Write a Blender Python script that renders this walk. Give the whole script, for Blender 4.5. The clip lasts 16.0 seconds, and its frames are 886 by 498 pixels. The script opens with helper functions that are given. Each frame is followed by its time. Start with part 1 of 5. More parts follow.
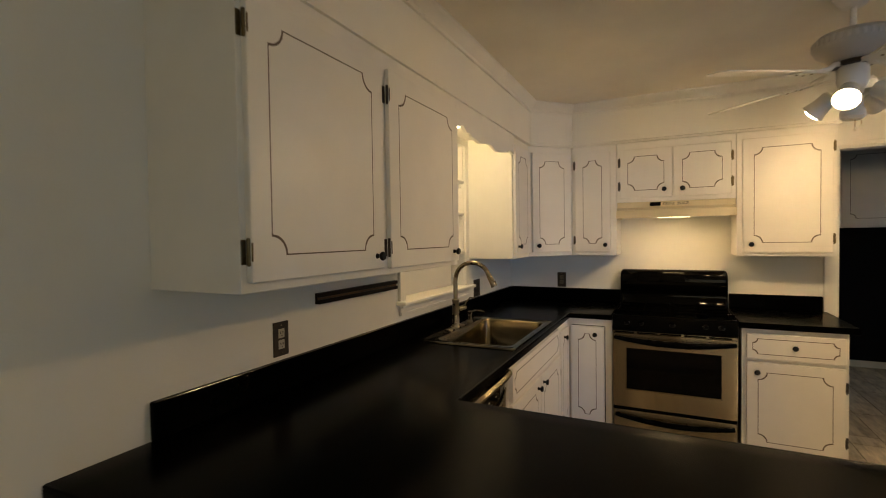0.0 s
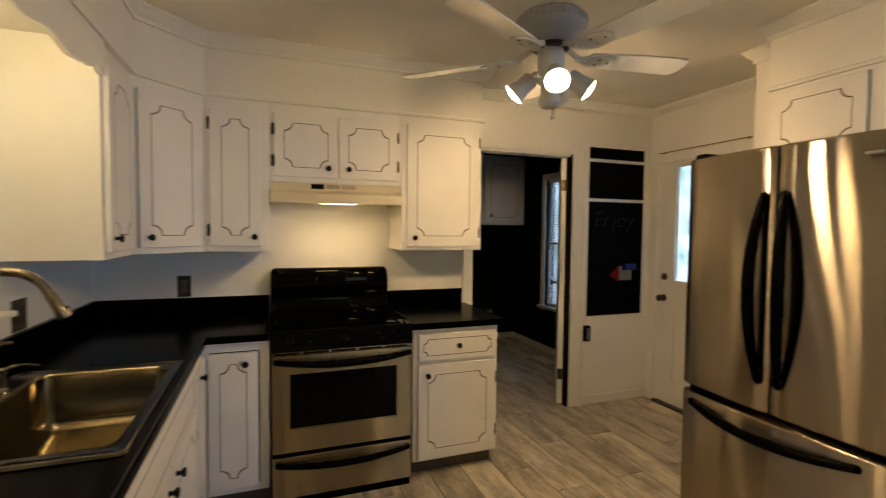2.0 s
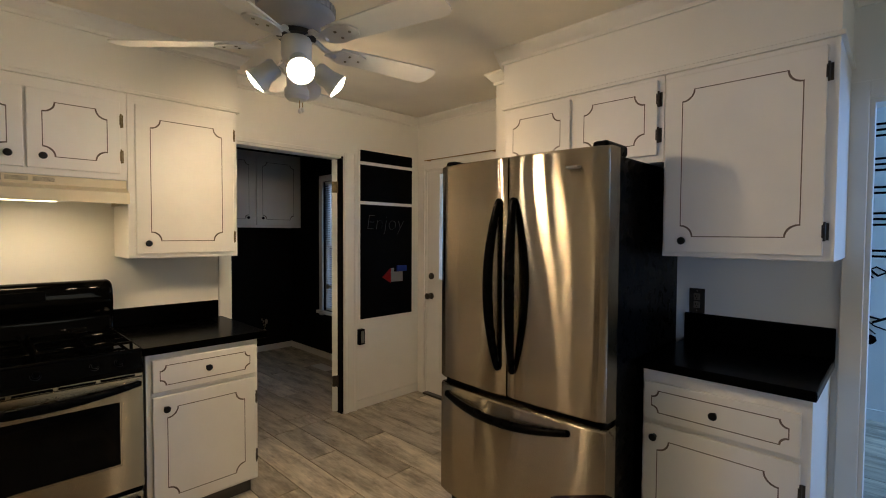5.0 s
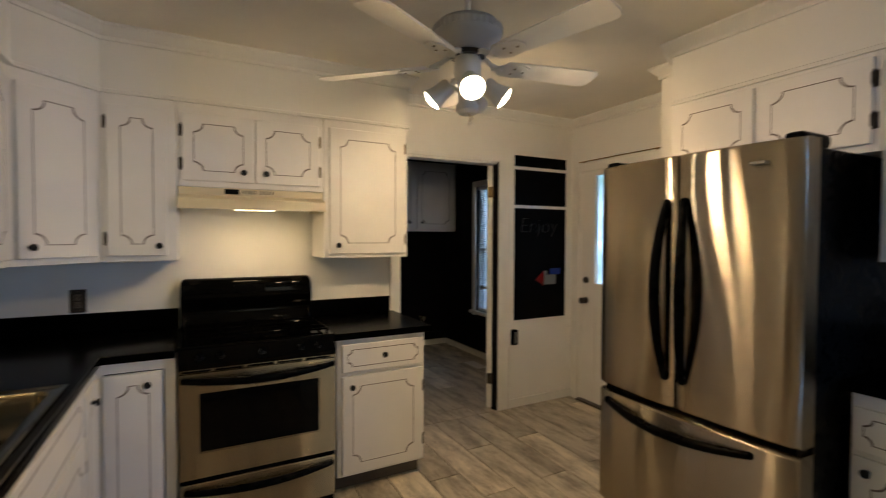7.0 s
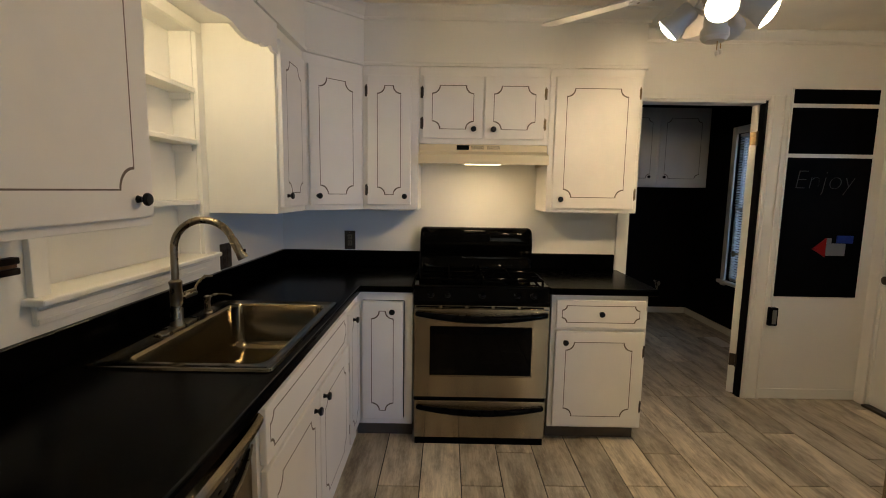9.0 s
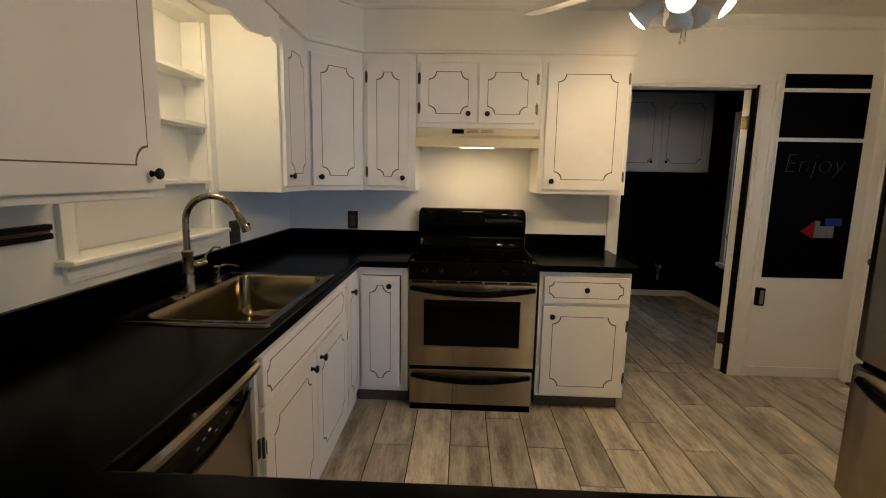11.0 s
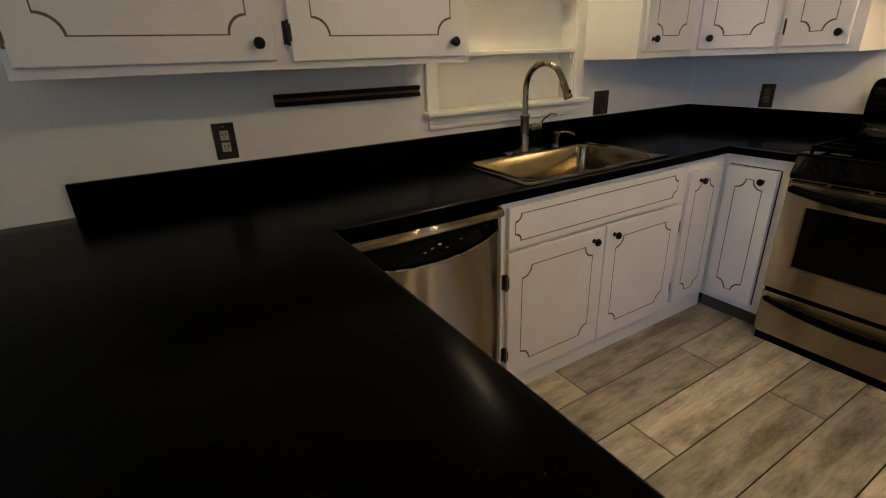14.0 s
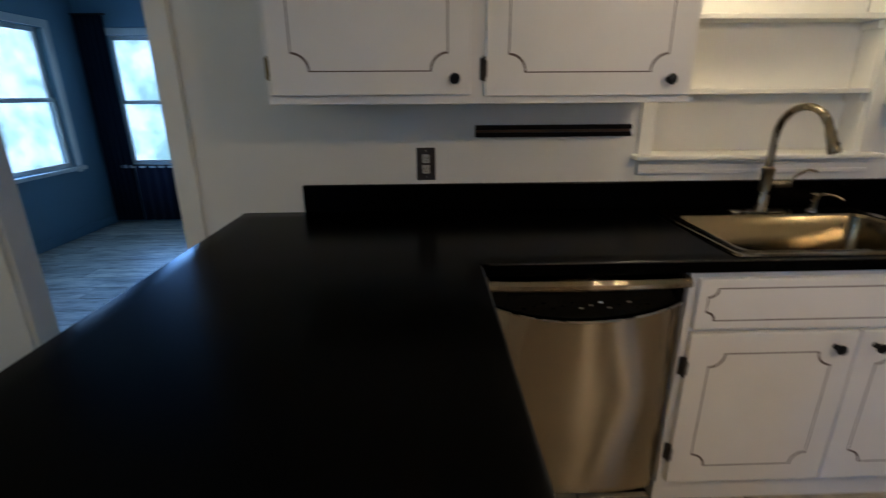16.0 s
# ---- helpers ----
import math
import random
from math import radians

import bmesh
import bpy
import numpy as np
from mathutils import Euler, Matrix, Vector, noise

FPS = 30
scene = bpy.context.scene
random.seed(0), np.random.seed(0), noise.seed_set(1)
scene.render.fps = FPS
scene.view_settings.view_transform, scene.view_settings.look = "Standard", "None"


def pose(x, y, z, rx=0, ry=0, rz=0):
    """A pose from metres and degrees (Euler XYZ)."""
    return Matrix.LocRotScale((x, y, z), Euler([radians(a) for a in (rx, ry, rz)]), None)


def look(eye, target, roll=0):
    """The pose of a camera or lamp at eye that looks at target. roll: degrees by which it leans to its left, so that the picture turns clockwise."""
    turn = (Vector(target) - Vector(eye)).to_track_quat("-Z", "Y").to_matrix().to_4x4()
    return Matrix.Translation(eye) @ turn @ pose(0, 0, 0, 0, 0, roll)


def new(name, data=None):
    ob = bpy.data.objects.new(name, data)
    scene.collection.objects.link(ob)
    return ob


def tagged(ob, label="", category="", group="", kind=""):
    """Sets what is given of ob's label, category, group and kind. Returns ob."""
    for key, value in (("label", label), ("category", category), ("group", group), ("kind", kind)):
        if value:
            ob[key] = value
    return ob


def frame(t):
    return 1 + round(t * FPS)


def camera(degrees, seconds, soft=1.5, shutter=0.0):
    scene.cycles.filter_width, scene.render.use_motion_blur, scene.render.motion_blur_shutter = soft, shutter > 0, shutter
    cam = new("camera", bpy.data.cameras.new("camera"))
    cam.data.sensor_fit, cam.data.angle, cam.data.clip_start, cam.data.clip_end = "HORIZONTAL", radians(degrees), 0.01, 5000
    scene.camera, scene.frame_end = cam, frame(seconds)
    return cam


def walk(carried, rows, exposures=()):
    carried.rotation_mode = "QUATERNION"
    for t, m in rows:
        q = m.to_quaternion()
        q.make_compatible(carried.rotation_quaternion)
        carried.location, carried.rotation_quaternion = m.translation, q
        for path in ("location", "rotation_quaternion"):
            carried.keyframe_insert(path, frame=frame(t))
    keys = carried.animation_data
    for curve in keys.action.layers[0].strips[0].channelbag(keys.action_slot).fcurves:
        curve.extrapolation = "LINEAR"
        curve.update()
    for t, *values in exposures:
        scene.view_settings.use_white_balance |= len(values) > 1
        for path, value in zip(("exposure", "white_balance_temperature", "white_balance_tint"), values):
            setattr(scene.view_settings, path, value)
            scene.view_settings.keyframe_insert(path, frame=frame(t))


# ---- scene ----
cam = camera(86.9, 16.0, soft=1.0, shutter=0.3)
PATH = [
    (0, (1.332, -0.177, 1.488), (0.458, 1.622, 1.438), -0.8),
    (0.5, (1.16, 0.161, 1.461), (0.346, 1.986, 1.373), -1.0),
    (1, (1.05, 0.414, 1.45), (0.572, 2.352, 1.328), 0.6),
    (1.5, (0.948, 0.627, 1.481), (1.17, 2.612, 1.374), 0.6),
    (2, (0.962, 0.764, 1.468), (1.657, 2.637, 1.383), 0.6),
    (2.5, (1.043, 0.813, 1.477), (2.169, 2.465, 1.412), 1.4),
    (3, (1.121, 0.805, 1.481), (2.432, 2.315, 1.439), 0.6),
    (3.5, (1.131, 0.801, 1.47), (2.502, 2.256, 1.418), 0.2),
    (4, (1.151, 0.796, 1.474), (2.559, 2.214, 1.408), 0.1),
    (4.2, (1.16, 0.796, 1.467), (2.594, 2.188, 1.401), 0.3),
    (6.5, (1.111, 0.768, 1.477), (2.369, 2.322, 1.426), 0.6),
    (7, (1.044, 0.763, 1.467), (1.982, 2.529, 1.413), 0.2),
    (7.5, (1.028, 0.748, 1.466), (1.42, 2.702, 1.296), -0.2),
    (8, (1.089, 0.764, 1.45), (1.155, 2.747, 1.199), 0.2),
    (8.5, (1.127, 0.76, 1.446), (1.105, 2.743, 1.187), 0.7),
    (9, (1.139, 0.754, 1.452), (1.127, 2.738, 1.204), 0.9),
    (9.2, (1.154, 0.75, 1.452), (1.141, 2.735, 1.208), 0.9),
    (11.5, (1.356, 0.569, 1.421), (1.218, 2.529, 1.049), 1.2),
    (12, (1.475, 0.664, 1.418), (0.888, 2.509, 0.916), 1.1),
    (12.5, (1.556, 0.694, 1.397), (0.529, 2.338, 0.902), -0.0),
    (13, (1.741, 0.629, 1.409), (0.444, 2.058, 0.882), 1.2),
    (13.5, (1.865, 0.741, 1.381), (0.404, 1.972, 0.789), -0.2),
    (14, (1.911, 0.917, 1.364), (0.319, 1.865, 0.611), -2.2),
    (14.5, (1.854, 1.1, 1.349), (0.247, 1.977, 0.545), 0.8),
    (15, (1.857, 1.212, 1.352), (0.139, 1.829, 0.534), -1.3),
    (15.5, (1.903, 1.258, 1.354), (0.099, 1.691, 0.608), -2.0),
    (16, (1.907, 1.153, 1.38), (0.01, 1.206, 0.751), -0.4),
]
walk(cam, [(t, look(eye, target, roll)) for t, eye, target, roll in PATH],
     [(0, 0.05, 8000, 10), (2.5, -0.02, 7350, 10), (3.5, -0.04, 6450, 10), (4.5, -0.04, 6300, 10), (6.5, -0.04, 6700, 10), (8, -0.04, 6580, 10), (11.5, -0.04, 6550, 10), (14.5, -0.08, 6800, 10), (15.5, -0.08, 6750, 10), (16, -0.08, 5900, 10)])


# ---- light ----
world = bpy.data.worlds.new("world")
scene.world = world
world.use_nodes = True
sky = world.node_tree.nodes.new("ShaderNodeTexSky")
sky.sky_type, sky.sun_disc, sky.sun_elevation, sky.sun_rotation = "NISHITA", False, radians(20), radians(200)
world.node_tree.links.new(sky.outputs[0], world.node_tree.nodes["Background"].inputs[0])
world.node_tree.nodes["Background"].inputs[1].default_value = 0.05

WARM = (1.0, 0.698, 0.398)
DAY = (0.20, 0.45, 1.0)


def lamp(name, kind, at, watts, colour, size=0.05, target=None, size_y=0.0, spread=180, cone=150):
    data = bpy.data.lights.new(name, kind)
    data.energy, data.color = watts, colour
    if kind == "AREA":
        data.size = size
        data.spread = radians(spread)
        if size_y:
            data.shape, data.size_y = "RECTANGLE", size_y
    else:
        data.shadow_soft_size = size
    if kind == "SPOT":
        data.spot_size, data.spot_blend = radians(cone), 0.45
    ob = new(name, data)
    ob.matrix_world = look(at, target) if target else Matrix.Translation(at)
    return ob


YS_WALL = -1.9
FANW_WATTS = 12.2
lamp("hood_light", "AREA", (1.355, 3.655, 1.602), 2.1, (1.0, 0.74, 0.42), 0.22, (1.355, 3.70, 0), 0.09)
lamp("nook_light", "POINT", (0.25, 2.24, 2.06), 5.0, (1.0, 0.82, 0.54), 0.03)
# daylight in the window openings, plus two added sources noted below
lamp("west_window_light", "AREA", (-3.44, -1.89, 1.3), 11, DAY, 0.6, (0, -0.2, 1.2), 1.3, 100)
lamp("south_window_light", "AREA", (-2.45, -2.40, 1.3), 8.5, DAY, 0.95, (-2.0, 0, 1.0), 1.3)
# unseen blue source added to the side room; its walls have no window
lamp("east_room_light", "AREA", (5.2, -1.85, 1.5), 95, DAY, 1.2, (4.6, 0.5, 1.0), 1.3)
# fill from behind the camera, placed to balance the east and west cabinets
lamp("dining_fill_light", "AREA", (2.4, YS_WALL + 0.03, 1.45), 9.0, (0.86, 0.87, 0.74), 1.5, (0.9, 2, 1.2), 1.2)
lamp("back_window_light", "AREA", (4.47, 5.31, 1.4), 3.5, DAY, 0.7, (3.85, 5.25, 1.3), 1.6)
lamp("door_light", "AREA", (4.09, 3.46, 1.53), 1.5, (0.35, 0.6, 1.0), 0.5, (2.5, 3.3, 0.6), 0.9)


# ---- materials ----
def mat(name, colour, rough=0.5, metal=0.0, vary=0.06, scale=6.0, grain=80.0, bump=0.05, stretch=(1, 1, 1), rough_vary=0.1, coat=0.0, per_object=0.0, spec=0.5):
    m = bpy.data.materials.new(name)
    m.use_nodes = True
    nt = m.node_tree
    b = nt.nodes["Principled BSDF"]
    b.inputs["Metallic"].default_value = metal
    b.inputs["Coat Weight"].default_value = coat
    b.inputs["Specular IOR Level"].default_value = spec
    b.inputs["Coat Roughness"].default_value = 0.08
    tc = nt.nodes.new("ShaderNodeTexCoord")
    mp = nt.nodes.new("ShaderNodeMapping")
    mp.inputs["Scale"].default_value = stretch
    nt.links.new(tc.outputs["Object"], mp.inputs[0])
    big = nt.nodes.new("ShaderNodeTexNoise")
    big.inputs["Scale"].default_value, big.inputs["Detail"].default_value = scale, 5
    nt.links.new(mp.outputs[0], big.inputs["Vector"])
    fine = nt.nodes.new("ShaderNodeTexNoise")
    fine.inputs["Scale"].default_value, fine.inputs["Detail"].default_value = grain, 3
    nt.links.new(mp.outputs[0], fine.inputs["Vector"])
    ramp = nt.nodes.new("ShaderNodeMapRange")
    ramp.inputs["From Min"].default_value, ramp.inputs["From Max"].default_value = 0.3, 0.7
    ramp.inputs["To Min"].default_value, ramp.inputs["To Max"].default_value = 1 - vary, 1 + vary
    nt.links.new(big.outputs[0], ramp.inputs[0])
    mul = nt.nodes.new("ShaderNodeVectorMath")
    mul.operation = "SCALE"
    mul.inputs[0].default_value = colour
    nt.links.new(ramp.outputs[0], mul.inputs["Scale"])
    last = mul.outputs[0]
    if per_object:
        info = nt.nodes.new("ShaderNodeObjectInfo")
        r2 = nt.nodes.new("ShaderNodeMapRange")
        r2.inputs["To Min"].default_value, r2.inputs["To Max"].default_value = 1 - per_object, 1 + per_object
        nt.links.new(info.outputs["Random"], r2.inputs[0])
        mul2 = nt.nodes.new("ShaderNodeVectorMath")
        mul2.operation = "SCALE"
        nt.links.new(last, mul2.inputs[0])
        nt.links.new(r2.outputs[0], mul2.inputs["Scale"])
        last = mul2.outputs[0]
    nt.links.new(last, b.inputs["Base Color"])
    rr = nt.nodes.new("ShaderNodeMapRange")
    rr.inputs["From Min"].default_value, rr.inputs["From Max"].default_value = 0.3, 0.7
    rr.inputs["To Min"].default_value, rr.inputs["To Max"].default_value = max(0.02, rough * (1 - rough_vary)), min(1, rough * (1 + rough_vary))
    nt.links.new(big.outputs[0], rr.inputs[0])
    nt.links.new(rr.outputs[0], b.inputs["Roughness"])
    if bump:
        bp = nt.nodes.new("ShaderNodeBump")
        bp.inputs["Strength"].default_value, bp.inputs["Distance"].default_value = bump, 0.004
        nt.links.new(fine.outputs[0], bp.inputs["Height"])
        nt.links.new(bp.outputs[0], b.inputs["Normal"])
    return m


def glow(name, colour, strength):
    m = bpy.data.materials.new(name)
    m.use_nodes = True
    b = m.node_tree.nodes["Principled BSDF"]
    b.inputs["Base Color"].default_value = (*colour, 1)
    b.inputs["Emission Color"].default_value = (*colour, 1)
    b.inputs["Emission Strength"].default_value = strength
    return m


def glass(name, rough=0.02):
    m = bpy.data.materials.new(name)
    m.use_nodes = True
    b = m.node_tree.nodes["Principled BSDF"]
    b.inputs["Roughness"].default_value = rough
    b.inputs["Transmission Weight"].default_value = 1.0
    b.inputs["IOR"].default_value = 1.45
    return m


WALL = mat("wall_paint", (0.79, 0.77, 0.71), 0.6, vary=0.03, scale=2.0, grain=140, bump=0.12)
CEIL = mat("ceiling_paint", (0.80, 0.75, 0.63), 0.85, vary=0.06, scale=2.5, grain=90, bump=0.35)
TRIM = mat("trim_paint", (0.78, 0.76, 0.70), 0.42, vary=0.03, scale=5, grain=60, bump=0.06)
CAB = mat("cabinet_paint", (0.80, 0.775, 0.73), 0.38, vary=0.03, scale=5, grain=45, bump=0.05)
CREAM = mat("nook_paint", (0.80, 0.775, 0.69), 0.5, vary=0.03, scale=4, grain=60, bump=0.06)
LINE = mat("groove_brown", (0.13, 0.092, 0.07), 0.6, vary=0.25, scale=30)
COUNTER = mat("black_laminate", (0.0011, 0.001, 0.00095), 0.21, vary=0.1, scale=60, grain=500, bump=0.0, spec=0.024, rough_vary=0.03)
BLACK = mat("black_enamel", (0.0015, 0.0014, 0.0013), 0.045, vary=0.15, scale=20, bump=0.0, spec=0.10)
BLACKP = mat("black_plastic", (0.0016, 0.0015, 0.0015), 0.28, vary=0.15, scale=20, bump=0.05, spec=0.04)
# glossier than the laminate; for beads added to make its edges glint
EDGE = mat("glint_edge_black", (0.002, 0.002, 0.002), 0.16, vary=0.1, scale=30, bump=0.0, spec=0.35)
IRON = mat("cast_iron", (0.0012, 0.0011, 0.001), 0.16, vary=0.2, scale=40, bump=0.03, spec=0.02)
STEEL = mat("brushed_steel", (0.315, 0.268, 0.20), 0.24, 1.0, vary=0.05, scale=3, grain=12, bump=0.0, stretch=(1, 1, 40), rough_vary=0.03)
FRIDGE = mat("refrigerator_steel", (0.40, 0.343, 0.262), 0.24, 1.0, vary=0.05, scale=3, grain=12, bump=0.0, stretch=(1, 1, 40), rough_vary=0.03)
SINKM = mat("sink_steel", (0.215, 0.176, 0.115), 0.15, 1.0, vary=0.05, scale=8, grain=30, bump=0.0, stretch=(12, 1, 1))
NICKEL = mat("brushed_nickel", (0.28, 0.235, 0.165), 0.28, 1.0, vary=0.05, scale=20, bump=0.02)
BRASS = mat("old_brass", (0.35, 0.22, 0.08), 0.4, 1.0, vary=0.2, scale=40)
AGED = mat("aged_brass", (0.17, 0.125, 0.06), 0.38, 0.8, vary=0.35, scale=60)
BRONZE = mat("bronze_plate", (0.05, 0.038, 0.028), 0.35, 0.5, vary=0.2, scale=30)
KNOB = mat("black_knob", (0.004, 0.004, 0.004), 0.3, vary=0.1, bump=0.0, spec=0.2)
HOODM = mat("almond_enamel", (0.70, 0.60, 0.40), 0.3, vary=0.04, scale=6, bump=0.02)
DARKWALL = mat("charcoal_paint", (0.005, 0.005, 0.006), 0.8, vary=0.15, scale=3, grain=120, bump=0.1, spec=0.1)
CHALK = mat("chalkboard", (0.002, 0.002, 0.0023), 0.7, vary=0.5, scale=5, grain=40, bump=0.03, spec=0.03)
CHALKW = mat("chalk", (0.04, 0.041, 0.039), 0.9, vary=0.5, scale=60)
BLUEWALL = mat("blue_wall_paint", (0.19, 0.31, 0.38), 0.7, vary=0.04, scale=3, grain=120, bump=0.1)
WOODBAR = mat("walnut_bar", (0.008, 0.004, 0.0028), 0.4, vary=0.4, scale=8, grain=60, bump=0.1, stretch=(8, 1, 8), spec=0.12)
WHITEP = mat("white_plastic", (0.75, 0.73, 0.66), 0.35, vary=0.02, bump=0.0)
RED = mat("red_plastic", (0.17, 0.006, 0.006), 0.6, spec=0.08)
BLUE = mat("blue_plastic", (0.015, 0.035, 0.2), 0.6, spec=0.08)
SOCKET = mat("tan_socket", (0.42, 0.39, 0.31), 0.4, vary=0.05, bump=0.0)
BROWNS = mat("brown_socket", (0.12, 0.095, 0.065), 0.35, vary=0.1, bump=0.0)
GOLDWOOD = mat("gilt_strip", (0.10, 0.05, 0.02), 0.4, 0.4, vary=0.5, scale=5, bump=0.0)
GREYP = mat("grey_plastic", (0.13, 0.13, 0.12), 0.4)
# brown vinyl, darkened to include the shade of a deeper toe recess
TOE = mat("toe_vinyl_shaded", (0.085, 0.07, 0.055), 0.6, vary=0.2, scale=10)
CURTAIN = mat("dark_curtain", (0.012, 0.013, 0.03), 0.9, vary=0.3, scale=20)
GROUT = mat("floor_base", (0.02, 0.017, 0.014), 0.9, vary=0.2, scale=8)
FANW = mat("fan_white", (0.72, 0.69, 0.62), 0.4, vary=0.04, scale=8)
# fan white made greyer: the motor's shade above the lamps is in this colour
FANW_SHADED = mat("fan_white_shaded", (0.42, 0.40, 0.36), 0.4, vary=0.06, scale=10)
FANG = mat("fan_grey", (0.48, 0.46, 0.42), 0.4, 0.0, vary=0.1, scale=12)
BULB = glow("bulb_glow", (1.0, 0.86, 0.62), 60)
HOODGLOW = glow("hood_lens_glow", (1.0, 0.84, 0.5), 6)
GLASS = glass("pane_glass")
GRASS = mat("grass", (0.05, 0.09, 0.03), 0.9, vary=0.4, scale=3, grain=60, bump=0.4)
BLIND = mat("blind_slat", (0.75, 0.78, 0.82), 0.5)


def floor_material():
    m = mat("plank_vinyl", (0.53, 0.472, 0.38), 0.40, vary=0.08, scale=3.0, grain=26, bump=0.08, stretch=(7, 0.9, 1), per_object=0.24)
    nt = m.node_tree
    b = nt.nodes["Principled BSDF"]
    src = b.inputs["Base Color"].links[0].from_socket
    tc = nt.nodes.new("ShaderNodeTexCoord")
    info = nt.nodes.new("ShaderNodeObjectInfo")
    add = nt.nodes.new("ShaderNodeVectorMath")
    add.operation = "MULTIPLY_ADD"
    add.inputs[1].default_value = (1, 1, 1)
    sc = nt.nodes.new("ShaderNodeVectorMath")
    sc.operation = "SCALE"
    sc.inputs[0].default_value = (13, 29, 0)
    nt.links.new(info.outputs["Random"], sc.inputs["Scale"])
    nt.links.new(tc.outputs["Object"], add.inputs[0])
    nt.links.new(sc.outputs[0], add.inputs[2])
    mp = nt.nodes.new("ShaderNodeMapping")
    mp.inputs["Scale"].default_value = (9, 1.1, 1)
    nt.links.new(add.outputs[0], mp.inputs[0])
    n = nt.nodes.new("ShaderNodeTexNoise")
    n.inputs["Scale"].default_value, n.inputs["Detail"].default_value, n.inputs["Distortion"].default_value = 1.3, 9, 0.35
    nt.links.new(mp.outputs[0], n.inputs["Vector"])
    r = nt.nodes.new("ShaderNodeValToRGB")
    r.color_ramp.elements[0].position, r.color_ramp.elements[0].color = 0.30, (0.72, 0.70, 0.66, 1)
    r.color_ramp.elements[1].position, r.color_ramp.elements[1].color = 0.62, (1.12, 1.11, 1.09, 1)
    nt.links.new(n.outputs[0], r.inputs[0])
    mul = nt.nodes.new("ShaderNodeVectorMath")
    mul.operation = "MULTIPLY"
    nt.links.new(src, mul.inputs[0])
    nt.links.new(r.outputs[0], mul.inputs[1])
    blot = nt.nodes.new("ShaderNodeTexNoise")
    blot.inputs["Scale"].default_value, blot.inputs["Detail"].default_value, blot.inputs["Roughness"].default_value = 9.0, 8, 0.72
    mp2 = nt.nodes.new("ShaderNodeMapping")
    mp2.inputs["Scale"].default_value = (1.1, 0.32, 1)
    nt.links.new(add.outputs[0], mp2.inputs[0])
    nt.links.new(mp2.outputs[0], blot.inputs["Vector"])
    r3 = nt.nodes.new("ShaderNodeValToRGB")
    r3.color_ramp.elements[0].position, r3.color_ramp.elements[0].color = 0.35, (0.48, 0.45, 0.40, 1)
    r3.color_ramp.elements[1].position, r3.color_ramp.elements[1].color = 0.55, (1.13, 1.12, 1.07, 1)
    nt.links.new(blot.outputs[0], r3.inputs[0])
    mul3 = nt.nodes.new("ShaderNodeVectorMath")
    mul3.operation = "MULTIPLY"
    nt.links.new(mul.outputs[0], mul3.inputs[0])
    nt.links.new(r3.outputs[0], mul3.inputs[1])
    grain = nt.nodes.new("ShaderNodeTexNoise")
    grain.inputs["Scale"].default_value, grain.inputs["Detail"].default_value = 5.0, 6
    mp4 = nt.nodes.new("ShaderNodeMapping")
    mp4.inputs["Scale"].default_value = (22, 1.6, 1)
    nt.links.new(add.outputs[0], mp4.inputs[0])
    nt.links.new(mp4.outputs[0], grain.inputs["Vector"])
    r4 = nt.nodes.new("ShaderNodeMapRange")
    r4.inputs["From Min"].default_value, r4.inputs["From Max"].default_value = 0.3, 0.65
    r4.inputs["To Min"].default_value, r4.inputs["To Max"].default_value = 0.82, 1.09
    nt.links.new(grain.outputs[0], r4.inputs[0])
    mul4 = nt.nodes.new("ShaderNodeVectorMath")
    mul4.operation = "SCALE"
    nt.links.new(mul3.outputs[0], mul4.inputs[0])
    nt.links.new(r4.outputs[0], mul4.inputs["Scale"])
    nt.links.new(mul4.outputs[0], b.inputs["Base Color"])
    return m


def backdrop_material():
    m = glow("garden_glow", (0.5, 0.7, 1.0), 3.2)
    nt = m.node_tree
    b = nt.nodes["Principled BSDF"]
    tc = nt.nodes.new("ShaderNodeTexCoord")
    n = nt.nodes.new("ShaderNodeTexNoise")
    n.inputs["Scale"].default_value, n.inputs["Detail"].default_value = 2.5, 6
    nt.links.new(tc.outputs["Object"], n.inputs["Vector"])
    r = nt.nodes.new("ShaderNodeValToRGB")
    r.color_ramp.elements[0].position, r.color_ramp.elements[0].color = 0.36, (0.16, 0.30, 0.36, 1)
    r.color_ramp.elements[1].position, r.color_ramp.elements[1].color = 0.58, (0.42, 0.66, 1.0, 1)
    nt.links.new(n.outputs[0], r.inputs[0])
    nt.links.new(r.outputs[0], b.inputs["Emission Color"])
    b.inputs["Base Color"].default_value = (0, 0, 0, 1)
    return m


BACKDROP = backdrop_material()
PLANK = floor_material()


# ---- building helpers ----
def part(name, bm, material, parent=None, label="", smooth=False):
    """Link a bmesh, built in world coordinates, as one mesh under its thing."""
    me = bpy.data.meshes.new(name)
    bmesh.ops.recalc_face_normals(bm, faces=bm.faces)
    off = Vector((0, 0, 0))
    p = parent
    while p is not None:
        off += p.location
        p = p.parent
    bmesh.ops.translate(bm, verts=bm.verts, vec=-off)
    bm.to_mesh(me)
    bm.free()
    me.materials.append(material)
    if smooth:
        for f in me.polygons:
            f.use_smooth = True
        me.set_sharp_from_angle(angle=radians(40))
    ob = new(name, me)
    ob.parent = parent
    if label:
        ob["label"] = label
    return ob


def thing(name, at, label, category, group="", kind=""):
    ob = new(name)
    ob.empty_display_size = 0.05
    ob.location = at
    return tagged(ob, label, category, group, kind)


def structure(name, bm, material, label, category, smooth=False):
    return tagged(part(name, bm, material, None, label, smooth), label, category, kind="structure")


